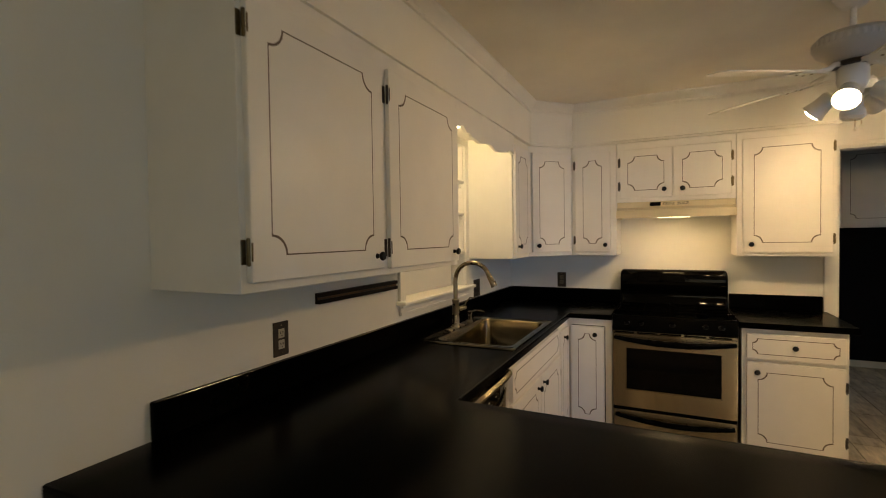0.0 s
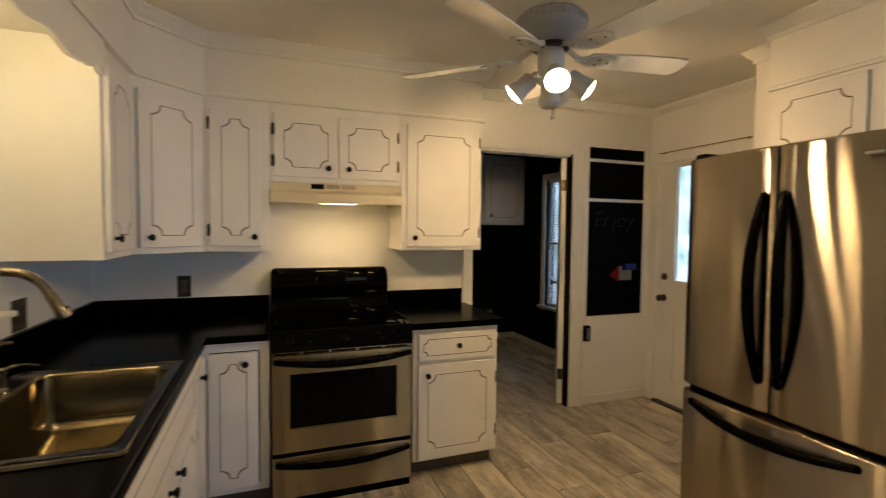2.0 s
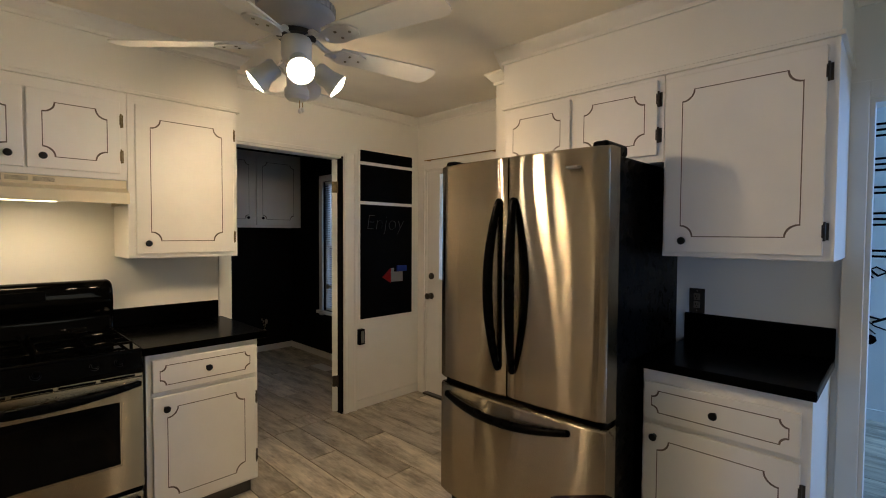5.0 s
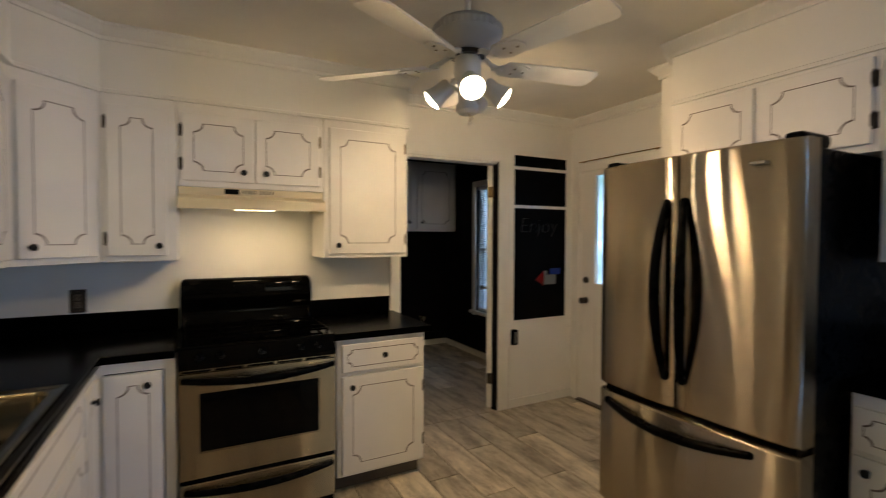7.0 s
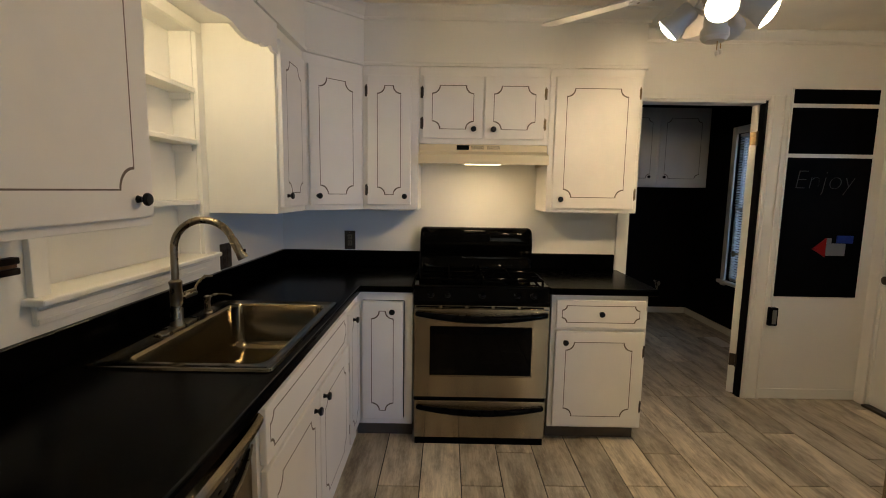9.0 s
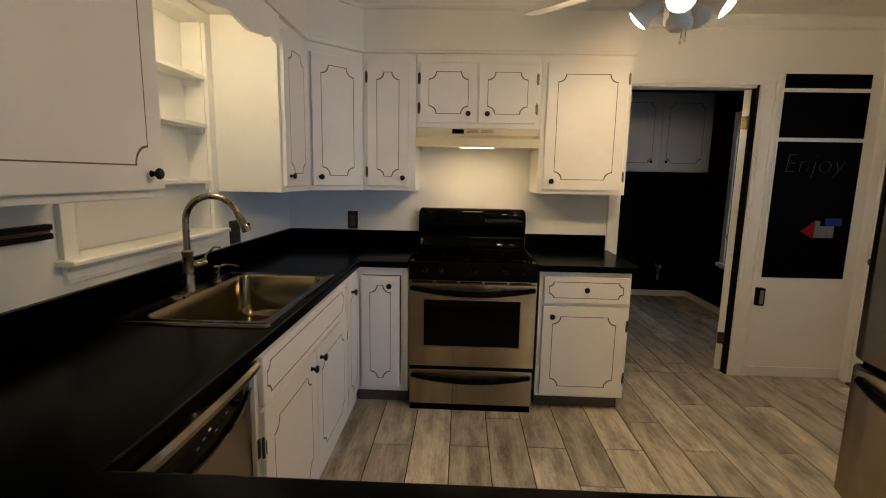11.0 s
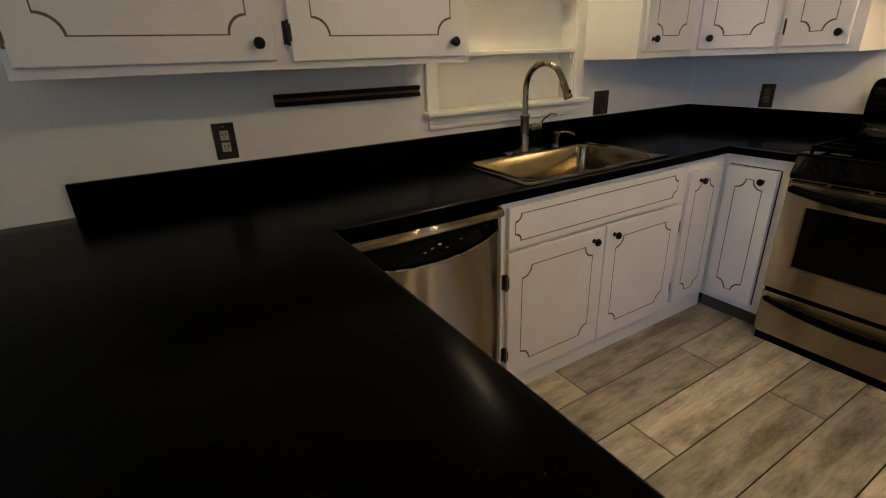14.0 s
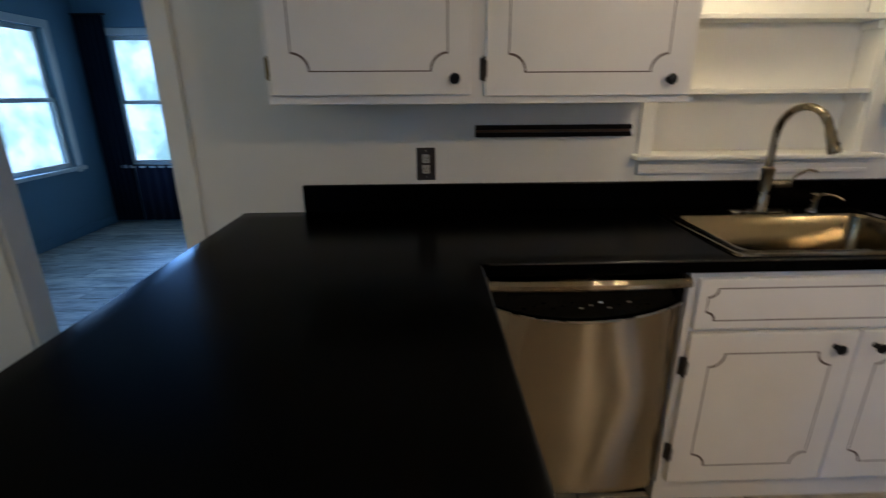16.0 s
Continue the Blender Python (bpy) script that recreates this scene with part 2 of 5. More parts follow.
def box(x0, x1, y0, y1, z0, z1, bevel=0.0, bm=None, m=None, seg=2):
    own = bmesh.new()
    bmesh.ops.create_cube(own, size=1)
    for v in own.verts:
        v.co = Vector(((x0 + x1) / 2 + v.co.x * (x1 - x0), (y0 + y1) / 2 + v.co.y * (y1 - y0), (z0 + z1) / 2 + v.co.z * (z1 - z0)))
    if bevel:
        bmesh.ops.bevel(own, geom=own.edges[:], offset=bevel, segments=seg, profile=0.5, affect="EDGES")
    if m is not None:
        bmesh.ops.transform(own, matrix=m, verts=own.verts)
    if bm is None:
        return own
    me = bpy.data.meshes.new("tmp")
    own.to_mesh(me)
    own.free()
    bm.from_mesh(me)
    bpy.data.meshes.remove(me)
    return bm


def lathe(profile, m=None, n=20, bm=None):
    """Turn (radius, height) pairs round the local z axis."""
    bm = bm or bmesh.new()
    m = m or Matrix.Identity(4)
    rings = []
    for r, h in profile:
        if r < 1e-5:
            rings.append([bm.verts.new(m @ Vector((0, 0, h)))])
        else:
            rings.append([bm.verts.new(m @ Vector((r * math.cos(2 * math.pi * k / n), r * math.sin(2 * math.pi * k / n), h))) for k in range(n)])
    for a, b in zip(rings, rings[1:]):
        for k in range(n):
            q = [a[k % len(a)], a[(k + 1) % len(a)], b[(k + 1) % len(b)], b[k % len(b)]]
            q = list(dict.fromkeys(q))
            if len(q) > 2:
                bm.faces.new(q)
    return bm


def tube(points, radius, n=10, bm=None, taper=None):
    bm = bm or bmesh.new()
    pts = [Vector(p) for p in points]
    rings, side = [], None
    for i, p in enumerate(pts):
        d = (pts[min(i + 1, len(pts) - 1)] - pts[max(i - 1, 0)]).normalized()
        if side is None:
            side = d.orthogonal().normalized()
        side = (side - d * side.dot(d)).normalized()
        up = d.cross(side)
        r = radius if taper is None else radius * taper[i]
        rings.append([bm.verts.new(p + r * (math.cos(2 * math.pi * k / n) * side + math.sin(2 * math.pi * k / n) * up)) for k in range(n)])
    for a, b in zip(rings, rings[1:]):
        for k in range(n):
            bm.faces.new([a[k], a[(k + 1) % n], b[(k + 1) % n], b[k]])
    bm.faces.new(rings[0])
    bm.faces.new(list(reversed(rings[-1])))
    return bm


def sweep(profile, path, m=None):
    """Extrude a closed (a, b) profile along a straight path of frames: list of (origin, a axis, b axis)."""
    bm = bmesh.new()
    rings = [[bm.verts.new(Vector(o) + Vector(a) * p[0] + Vector(b) * p[1]) for p in profile] for o, a, b in path]
    n = len(profile)
    for r, s in zip(rings, rings[1:]):
        for k in range(n):
            bm.faces.new([r[k], r[(k + 1) % n], s[(k + 1) % n], s[k]])
    bm.faces.new(rings[0])
    bm.faces.new(list(reversed(rings[-1])))
    return bm


def prism(outline, z0, z1, bevel=0.0):
    bm = bmesh.new()
    low = [bm.verts.new((x, y, z0)) for x, y in outline]
    top = [bm.verts.new((x, y, z1)) for x, y in outline]
    bm.faces.new(low)
    bm.faces.new(top)
    for k in range(len(outline)):
        q = (k + 1) % len(outline)
        bm.faces.new([low[k], low[q], top[q], top[k]])
    if bevel:
        bm.edges.ensure_lookup_table()
        bmesh.ops.bevel(bm, geom=[e for e in bm.edges if all(abs(v.co.z - z1) < 1e-6 for v in e.verts)], offset=bevel, segments=3, profile=0.5, affect="EDGES")
    return bm


# local frames for fronts: u along the front, v up, w out of it
FACE_E = lambda x, y0, z0: Matrix(((0, 0, 1, x), (1, 0, 0, y0), (0, 1, 0, z0), (0, 0, 0, 1)))       # looks to +x, u = +y
FACE_S = lambda x0, y, z0: Matrix(((1, 0, 0, x0), (0, 0, -1, y), (0, 1, 0, z0), (0, 0, 0, 1)))      # looks to -y, u = +x
FACE_W = lambda x, y0, z0: Matrix(((0, 0, -1, x), (-1, 0, 0, y0), (0, 1, 0, z0), (0, 0, 0, 1)))     # looks to -x, u = -y


def groove(m, w, h, inset, r, wide=0.0038, proud=0.0212):
    """A routed line: a rectangle whose corners are scooped."""
    # corners are taken in order so that each scoop runs from one side to the next
    def ring(d):
        x0, x1, y0, y1 = inset + d, w - inset - d, inset + d, h - inset - d
        e = r + d * 0.6
        out = []
        for cx, cy, a0, a1 in ((x0, y0, 90, 0), (x1, y0, 180, 90), (x1, y1, 270, 180), (x0, y1, 360, 270)):
            for k in range(8):
                a = radians(a0 + (a1 - a0) * k / 7)
                out.append((cx + e * math.cos(a), cy + e * math.sin(a)))
        return out
    bm = bmesh.new()
    a = [bm.verts.new(m @ Vector((x, y, proud))) for x, y in ring(-wide / 2)]
    b = [bm.verts.new(m @ Vector((x, y, proud))) for x, y in ring(wide / 2)]
    c = [bm.verts.new(m @ Vector((x, y, proud - 0.004))) for x, y in ring(-wide / 2)]
    d = [bm.verts.new(m @ Vector((x, y, proud - 0.004))) for x, y in ring(wide / 2)]
    n = len(a)
    for k in range(n):
        q = (k + 1) % n
        bm.faces.new([a[k], a[q], b[q], b[k]])
        bm.faces.new([a[k], c[k], c[q], a[q]])
        bm.faces.new([b[k], b[q], d[q], d[k]])
    return bm


def front(parent, m, w, h, knob=None, hinges=None, inset=None, r=None, name="door", line=LINE, hinge=None):
    """A cabinet door or drawer front with its routed line, knob and hinges."""
    hinge = hinge or BRONZE
    inset = inset or min(0.07, 0.16 * min(w, h))
    r = r or min(0.047, 0.2 * (min(w, h) - 2 * inset) + 0.012)
    d = part(name, box(0, w, 0, h, 0.0, 0.021, 0.004, m=m), CAB, parent)
    part("routed_line", groove(m, w, h, inset, r), line, d, "dark brown routed line with scooped corners")
    if knob:
        k = m @ Matrix.Translation((knob[0], knob[1], 0.0205))
        part("knob", lathe([(0, 0), (0.010, 0), (0.0085, 0.004), (0.006, 0.012), (0.010, 0.017), (0.0155, 0.021), (0.0165, 0.026), (0.013, 0.031), (0, 0.033)], k, 18), KNOB, d, "round black knob", True)
    for u, v in hinges or ():
        s = -1 if u < w / 2 else 1
        e = 0 if u < w / 2 else w
        bm = box(min(e + s * 0.002, e + s * 0.016), max(e + s * 0.002, e + s * 0.016), v - 0.032, v + 0.032, 0.0, 0.004, 0.001, m=m)
        box(min(e + s * 0.001, e - s * 0.004), max(e + s * 0.001, e - s * 0.004), v - 0.024, v + 0.024, 0.0215, 0.0235, 0.0005, bm, m)
        tube([m @ Vector((e + s * 0.003, v - 0.036, 0.014)), m @ Vector((e + s * 0.003, v - 0.034, 0.014)), m @ Vector((e + s * 0.003, v + 0.034, 0.014)), m @ Vector((e + s * 0.003, v + 0.036, 0.014))], 0.0052, 8, bm, [0.5, 1, 1, 0.5])
        part("hinge", bm, hinge, d, "exposed metal hinge with a rounded barrel")
    return d


# ---- the large structure ----
CEILING = 2.52
XE, XD, YN, YS = 3.85, 4.10, 4.0, -1.9   # east wall, door wall, north wall, south wall

bm = box(-0.12, 0, -1.9, -0.62, 0, CEILING)
box(-0.12, 0, 0.145, 2.05, 0, CEILING, bm=bm)
box(-0.12, 0, -0.62, 0.145, 2.05, CEILING, bm=bm)
box(-0.12, 0, 2.05, 2.905, 0, 1.12, bm=bm)
box(-0.12, 0, 2.05, 2.905, 2.13, CEILING, bm=bm)
box(-0.12, 0, 2.905, 4.12, 0, CEILING, bm=bm)
structure("wall_west", bm, WALL, "off-white painted plaster wall with a doorway", "wall")
bm = box(0, 2.385, YN, YN + 0.12, 0, CEILING)
box(2.385, 3.285, YN, YN + 0.12, 2.085, CEILING, bm=bm)
box(3.285, 4.22, YN, YN + 0.12, 0, CEILING, bm=bm)
structure("wall_north", bm, WALL, "off-white painted plaster wall with a doorway", "wall")
bm = box(XD, XD + 0.12, 3.90, 4.0, 0, CEILING)
box(XD, XD + 0.12, 3.05, 3.90, 2.04, CEILING, bm=bm)
box(XD, XD + 0.12, 2.72, 3.05, 0, CEILING, bm=bm)
box(3.62, XD + 0.12, 2.60, 2.72, 0, CEILING, bm=bm)
box(XE, XE + 0.12, 0.90, 2.60, 0, CEILING, bm=bm)
box(XE, XE + 0.12, -0.6, 0.90, 2.05, CEILING, bm=bm)
box(XE, XE + 0.12, YS, -0.6, 0, CEILING, bm=bm)
structure("wall_east", bm, WALL, "off-white painted wall with two doorways", "wall")
bm = box(-0.12, 1.65, YS - 0.12, YS, 0, CEILING)
box(3.15, XE + 0.12, YS - 0.12, YS, 0, CEILING, bm=bm)
box(1.65, 3.15, YS - 0.12, YS, 0, 0.85, bm=bm)
box(1.65, 3.15, YS - 0.12, YS, 2.05, CEILING, bm=bm)
structure("wall_south", bm, WALL, "off-white painted plaster wall", "wall")
structure("ceiling", box(-0.12, 4.22, YS - 0.12, YN + 0.12, CEILING, CEILING + 0.1), CEIL, "cream textured plaster ceiling", "ceiling")

# soffit over the upper cabinets, with a diagonal corner
SOF = 2.185
soffit_line = [(0, 0.65), (0.362, 0.65), (0.362, 3.385), (0.632, 3.655), (2.312, 3.655), (2.312, 4.0), (0, 4.0)]
structure("soffit", prism(soffit_line, SOF, CEILING), WALL, "boxed off-white soffit above the upper cabinets", "soffit")
structure("soffit", box(3.36, XE, 0.96, 2.46, SOF, CEILING), WALL, "boxed off-white soffit above refrigerator", "soffit")

CROWN = [(0, 0), (0.056, 0), (0.056, -0.012), (0.047, -0.02), (0.037, -0.034), (0.022, -0.05), (0.013, -0.058), (0.013, -0.076), (0, -0.076)]


def crown(name, line, label="painted crown moulding"):
    """A cornice along a line whose room side lies to the right of its run."""
    pts = [Vector((x, y, CEILING)) for x, y in line]
    frames = []
    for i, p in enumerate(pts):
        a = (p - pts[i - 1]).normalized() if i else (pts[1] - p).normalized()
        b = (pts[i + 1] - p).normalized() if i < len(pts) - 1 else a
        na, nb = Vector((a.y, -a.x, 0)), Vector((b.y, -b.x, 0))
        n = (na + nb) / max(0.3, 1 + na.dot(nb))
        frames.append((p, n, Vector((0, 0, 1))))
    return structure(name, sweep(CROWN, frames), TRIM, label, "moulding")


crown("trim", [(0, 0.65), (0.362, 0.65), (0.362, 3.385), (0.632, 3.655), (2.312, 3.655), (2.312, 4.0), (XD, 4.0), (XD, 2.72), (3.62, 2.72), (3.62, 2.60), (3.36, 2.46), (3.36, 0.96), (XE, 0.96), (XE, YS)])
crown("trim", [(0, YS), (0, 0.65)])
# thin strip under the soffit
lip = [(0, 0), (0.012, 0), (0.012, 0.016), (0, 0.022)]


def lipline(line):
    pts = [Vector((x, y, SOF)) for x, y in line]
    frames = []
    for i, p in enumerate(pts):
        a = (p - pts[i - 1]).normalized() if i else (pts[1] - p).normalized()
        b = (pts[i + 1] - p).normalized() if i < len(pts) - 1 else a
        na, nb = Vector((a.y, -a.x, 0)), Vector((b.y, -b.x, 0))
        frames.append((p, (na + nb) / max(0.3, 1 + na.dot(nb)), Vector((0, 0, 1))))
    structure("trim", sweep(lip, frames), TRIM, "thin painted strip between cabinets and soffit", "moulding")


lipline([(0, 0.65), (0.362, 0.65), (0.362, 3.385), (0.632, 3.655), (2.312, 3.655), (2.312, 4.0)])
lipline([(3.36, 2.46), (3.36, 0.96), (XE, 0.96)])


# ---- doorways ----
def casing_south(x0, x1, top, y, w=0.085, left=0.07):
    c = tagged(part("door_casing", box(x1, x1 + w, y - 0.018, y, 0, top + 0.03, 0.003), TRIM), "painted white door casing", "casing", kind="structure")
    part("casing_leg", box(x0 - left, x0, y - 0.018, y, 0, top + 0.03, 0.003), TRIM, c)
    part("casing_head", box(x0, x1, y - 0.016, y, top, top + 0.03, 0.003), TRIM, c)
    part("casing_bead", box(x1 + w - 0.028, x1 + w - 0.004, y - 0.028, y - 0.018, 0, top + 0.03, 0.003), TRIM, c)
    part("casing_bead", box(x1 + 0.02, x1 + 0.032, y - 0.024, y - 0.018, 0, top + 0.03, 0.002), TRIM, c)
    part("jamb", box(x1 - 0.018, x1, y + 0.002, y + 0.12, 0, top), DARKWALL, c, "charcoal jamb on the hinge side")
    part("jamb", box(x0, x0 + 0.018, y, y + 0.12, 0, top), TRIM, c)
    part("jamb", box(x0 + 0.018, x1 - 0.018, y, y + 0.12, top - 0.018, top), TRIM, c)


casing_south(2.385, 3.285, 2.085, YN, 0.122)


def casing_x(x, y0, y1, top, side, w=0.075, wall=0.12):
    """Casing of a doorway in a wall along y; side +1 if the room lies to +x of it."""
    a, b = (x, x + 0.018) if side > 0 else (x - 0.018, x)
    c = tagged(part("door_casing", box(a, b, y1, y1 + w, 0, top + w, 0.003), TRIM), "painted white door casing", "casing", kind="structure")
    part("casing_leg", box(a, b, y0 - w, y0, 0, top + w, 0.003), TRIM, c)
    part("casing_head", box(a, b, y0, y1, top, top + w, 0.003), TRIM, c)
    j0, j1 = (x - wall, x) if side > 0 else (x, x + wall)
    part("jamb", box(j0, j1, y1 - 0.018, y1, 0, top), TRIM, c)
    part("jamb", box(j0, j1, y0, y0 + 0.018, 0, top), TRIM, c)
    part("jamb", box(j0, j1, y0 + 0.018, y1 - 0.018, top - 0.018, top), TRIM, c)


casing_x(0, -0.62, 0.145, 2.05, 1)
casing_x(XE, -0.6, 0.90, 2.05, -1)
casing_x(XD, 3.05, 3.90, 2.04, -1, 0.06)

# ---- baseboards ----
for x0, x1, y0, y1 in ((3.408, XD, YN - 0.014, YN), (XD - 0.014, XD, 3.96, YN - 0.014), (XE - 0.014, XE, YS, -0.675), (0, 0.014, YS, -0.695), (0.014, XE - 0.014, YS, YS + 0.014), (0, 0.014, 0.22, 0.385)):
    structure("baseboard", box(x0, x1, y0, y1, 0, 0.075, 0.004), TRIM, "white painted baseboard", "baseboard")


# ---- rooms beyond ----
# dark room behind the north doorway
YB = 6.42
bm = box(1.2, 4.22, YB, YB + 0.12, 0, CEILING)
box(1.08, 1.2, 4.12, YB + 0.12, 0, CEILING, bm=bm)
box(XD, 4.22, 4.12, 4.98, 0, CEILING, bm=bm)
box(XD, 4.22, 5.64, YB, 0, CEILING, bm=bm)
box(XD, 4.22, 4.98, 5.64, 0, 0.56, bm=bm)
box(XD, 4.22, 4.98, 5.64, 2.07, CEILING, bm=bm)
box(1.2, 2.385, 4.12, 4.13, 0, CEILING, bm=bm)
box(3.285, XD, 4.12, 4.13, 0, CEILING, bm=bm)
structure("wall_back_room", bm, DARKWALL, "charcoal black painted walls of the back room", "wall")
structure("ceiling_back_room", box(1.08, 4.22, 4.12, YB + 0.12, CEILING, CEILING + 0.1), DARKWALL, "dark ceiling of the back room", "ceiling")
structure("baseboard", box(2.0, XD, YB - 0.014, YB, 0, 0.07), TRIM, "white baseboard along the black wall", "baseboard")
structure("baseboard", box(XD - 0.014, XD, 4.13, YB - 0.014, 0, 0.07), TRIM, "white baseboard along the black wall", "baseboard")
# blue room behind the west doorway
bm = box(-3.62, -3.50, -2.47, 1.6, 0, 0.65)
box(-3.62, -3.50, -2.47, 1.6, 1.98, CEILING, bm=bm)
box(-3.62, -3.50, -2.47, -2.20, 0.65, 1.98, bm=bm)
box(-3.62, -3.50, -1.58, 1.6, 0.65, 1.98, bm=bm)
box(-3.62, -3.03, -2.59, -2.47, 0, CEILING, bm=bm)
box(-1.95, -0.12, -2.59, -2.47, 0, CEILING, bm=bm)
box(-3.03, -1.95, -2.59, -2.47, 0, 0.70, bm=bm)
box(-3.03, -1.95, -2.59, -2.47, 2.0, CEILING, bm=bm)
box(-3.62, -0.12, 1.6, 1.72, 0, CEILING, bm=bm)
box(-0.13, -0.12, -2.47, -0.70, 0, CEILING, bm=bm)
structure("wall_west_room", bm, BLUEWALL, "pale blue painted walls of the next room", "wall")
structure("ceiling_west_room", box(-3.62, -0.12, -2.59, 1.72, CEILING, CEILING + 0.1), CEIL, "plain ceiling of the next room", "ceiling")
# hall behind the east doorway
bm = box(6.2, 6.32, -1.9, 2.6, 0, CEILING)
box(XE + 0.12, 6.2, 2.6, 2.72, 0, CEILING, bm=bm)
box(XE + 0.12, 6.2, -2.02, -1.9, 0, CEILING, bm=bm)
structure("wall_east_room", bm, WALL, "white wall of the side room", "wall")
structure("ceiling_east_room", box(XE + 0.12, 6.32, -2.02, 2.72, CEILING, CEILING + 0.1), CEIL, "plain ceiling of the side room", "ceiling")

# ---- worktops ----
CT, CB = 0.92, 0.882


def worktop():
    xs = [0.0, 0.105, 0.595, 0.665, 0.958, 2.02, 2.10]
    ys = [0.385, 0.46, 1.225, 1.30, 2.085, 2.865, 3.32, 4.0]
    keep = set()
    for i in range(6):
        for j in range(7):
            x, y = (xs[i] + xs[i + 1]) / 2, (ys[j] + ys[j + 1]) / 2
            if y < 1.3 or x < 0.665 or (y > 3.32 and x < 0.958):
                if not (0.105 < x < 0.595 and 2.085 < y < 2.865):
                    keep.add((i, j))
    bm = bmesh.new()
    vs = {}
    def v(i, j):
        if (i, j) not in vs:
            x, y = xs[i], ys[j]
            if (i, j) == (6, 3):
                x, y = 2.10, 1.225
            vs[i, j] = bm.verts.new((x, y, CT))
        return vs[i, j]
    for i, j in keep:
        if (i, j) == (5, 2):
            bm.faces.new([v(5, 2), v(6, 2), v(5, 3)])
            continue
        if (i, j) == (5, 0):
            bm.faces.new([v(5, 0), v(6, 1), v(5, 1)])
            continue
        bm.faces.new([v(i, j), v(i + 1, j), v(i + 1, j + 1), v(i, j + 1)])
    bmesh.ops.recalc_face_normals(bm, faces=bm.faces)
    top = bm.faces[:]
    out = bmesh.ops.extrude_face_region(bm, geom=top)
    for q in out["geom"]:
        if isinstance(q, bmesh.types.BMVert):
            q.co.z = CB
    bmesh.ops.recalc_face_normals(bm, faces=bm.faces)
    rim = [e for e in bm.edges if len(e.link_faces) == 2 and abs(e.link_faces[0].normal.dot(e.link_faces[1].normal)) < 0.3 and all(abs(q.co.z - CT) < 1e-5 for q in e.verts)
           and not all(0.1 < q.co.x < 0.6 and 2.08 < q.co.y < 2.87 for q in e.verts)]
    bmesh.ops.bevel(bm, geom=rim, offset=0.008, segments=3, profile=0.5, affect="EDGES")
    return bm


W = tagged(part("worktop", worktop(), COUNTER, None, "", True), "matte black laminate worktop with a peninsula", "worktop")
for a in ((0.663, 0.667, 1.31, 3.315, 0.884, 0.908), (0.67, 0.957, 3.318, 3.322, 0.884, 0.908), (0.672, 2.015, 1.298, 1.302, 0.884, 0.908), (2.098, 2.102, 0.47, 1.22, 0.884, 0.908), (0.01, 2.015, 0.383, 0.387, 0.884, 0.908)):
    part("edge_band", box(*a, 0.0015), COUNTER, W)
for name, line in (("edge_bead", [(0.6605, 1.32, 0.9162), (0.6605, 2.3, 0.9162), (0.6605, 3.31, 0.9162)]), ("edge_bead", [(0.68, 1.2955, 0.9162), (2.01, 1.2955, 0.9162)]), ("edge_bead", [(0.67, 3.3245, 0.9162), (0.955, 3.3245, 0.9162)])):
    part(name, tube(line, 0.0042, 8), EDGE, W, "rounded front bead, glossier than the worktop to give its edge glint", True)
W = tagged(part("worktop", box(1.728, 2.335, 3.32, YN, CB, CT, 0.006), COUNTER), "short matte black laminate worktop beside the range", "worktop")
part("edge_band", box(1.735, 2.33, 3.318, 3.322, 0.886, 0.912, 0.0015), COUNTER, W)
W = tagged(part("worktop", box(3.235, XE, 0.985, 1.605, CB, CT, 0.006), COUNTER), "short matte black laminate worktop beside the refrigerator", "worktop")
part("edge_band", box(3.233, 3.237, 0.99, 1.60, 0.886, 0.912, 0.0015), COUNTER, W)
for x0, x1, y0, y1, z1 in ((0.0, 0.02, 0.64, 3.98, 1.032), (0.0, 0.958, 3.98, 4.0, 1.030), (1.735, 2.31, 3.98, 4.0, 1.028), (XE - 0.02, XE, 0.985, 1.605, 1.06)):
    up = structure("backsplash", box(x0, x1, y0, y1, CT, z1, 0.004), COUNTER, "low black laminate upstand behind the worktop", "backsplash")
    if y1 - y0 > 3:
        part("edge_bead", tube([(x1 - 0.002, y0 + 0.004, z1 - 0.0025), (x1 - 0.002, y1, z1 - 0.0025)], 0.003, 8), EDGE, up, "top bead, glossier than the upstand to give its edge glint", True)

# ---- base cabinets ----
BASES = "white base cabinets"


def carcass(parent, x0, x1, y0, y1, z0, z1):
    return part("body", box(x0, x1, y0, y1, z0, z1, 0.002), CAB, parent)


# sink base, faces east
c = thing("sink_base_cabinet", (0.3, 2.45, 0), "white painted sink base cabinet with two doors below a false drawer", "cabinet", BASES)
bm = box(0.022, 0.10, 1.925, 3.025, 0.09, CB)
box(0.10, 0.64, 1.925, 2.00, 0.09, CB, bm=bm)
box(0.10, 0.64, 2.95, 3.025, 0.09, CB, bm=bm)
box(0.605, 0.64, 2.00, 2.95, 0.09, CB, bm=bm)
box(0.10, 0.605, 2.00, 2.95, 0.09, 0.12, bm=bm)
part("body", bm, CAB, c)
part("toe_board", box(0.03, 0.625, 1.925, 3.38, 0, 0.085, 0.003), CAB, c)
front(c, FACE_E(0.64, 1.945, 0.695), 1.03, 0.165, name="false_drawer", inset=0.03, r=0.028)
front(c, FACE_E(0.64, 1.945, 0.11), 0.53, 0.57, (0.46, 0.518), [(0, 0.12), (0, 0.45)])
front(c, FACE_E(0.64, 2.482, 0.11), 0.53, 0.57, (0.05, 0.52), [(0.53, 0.12), (0.53, 0.45)])
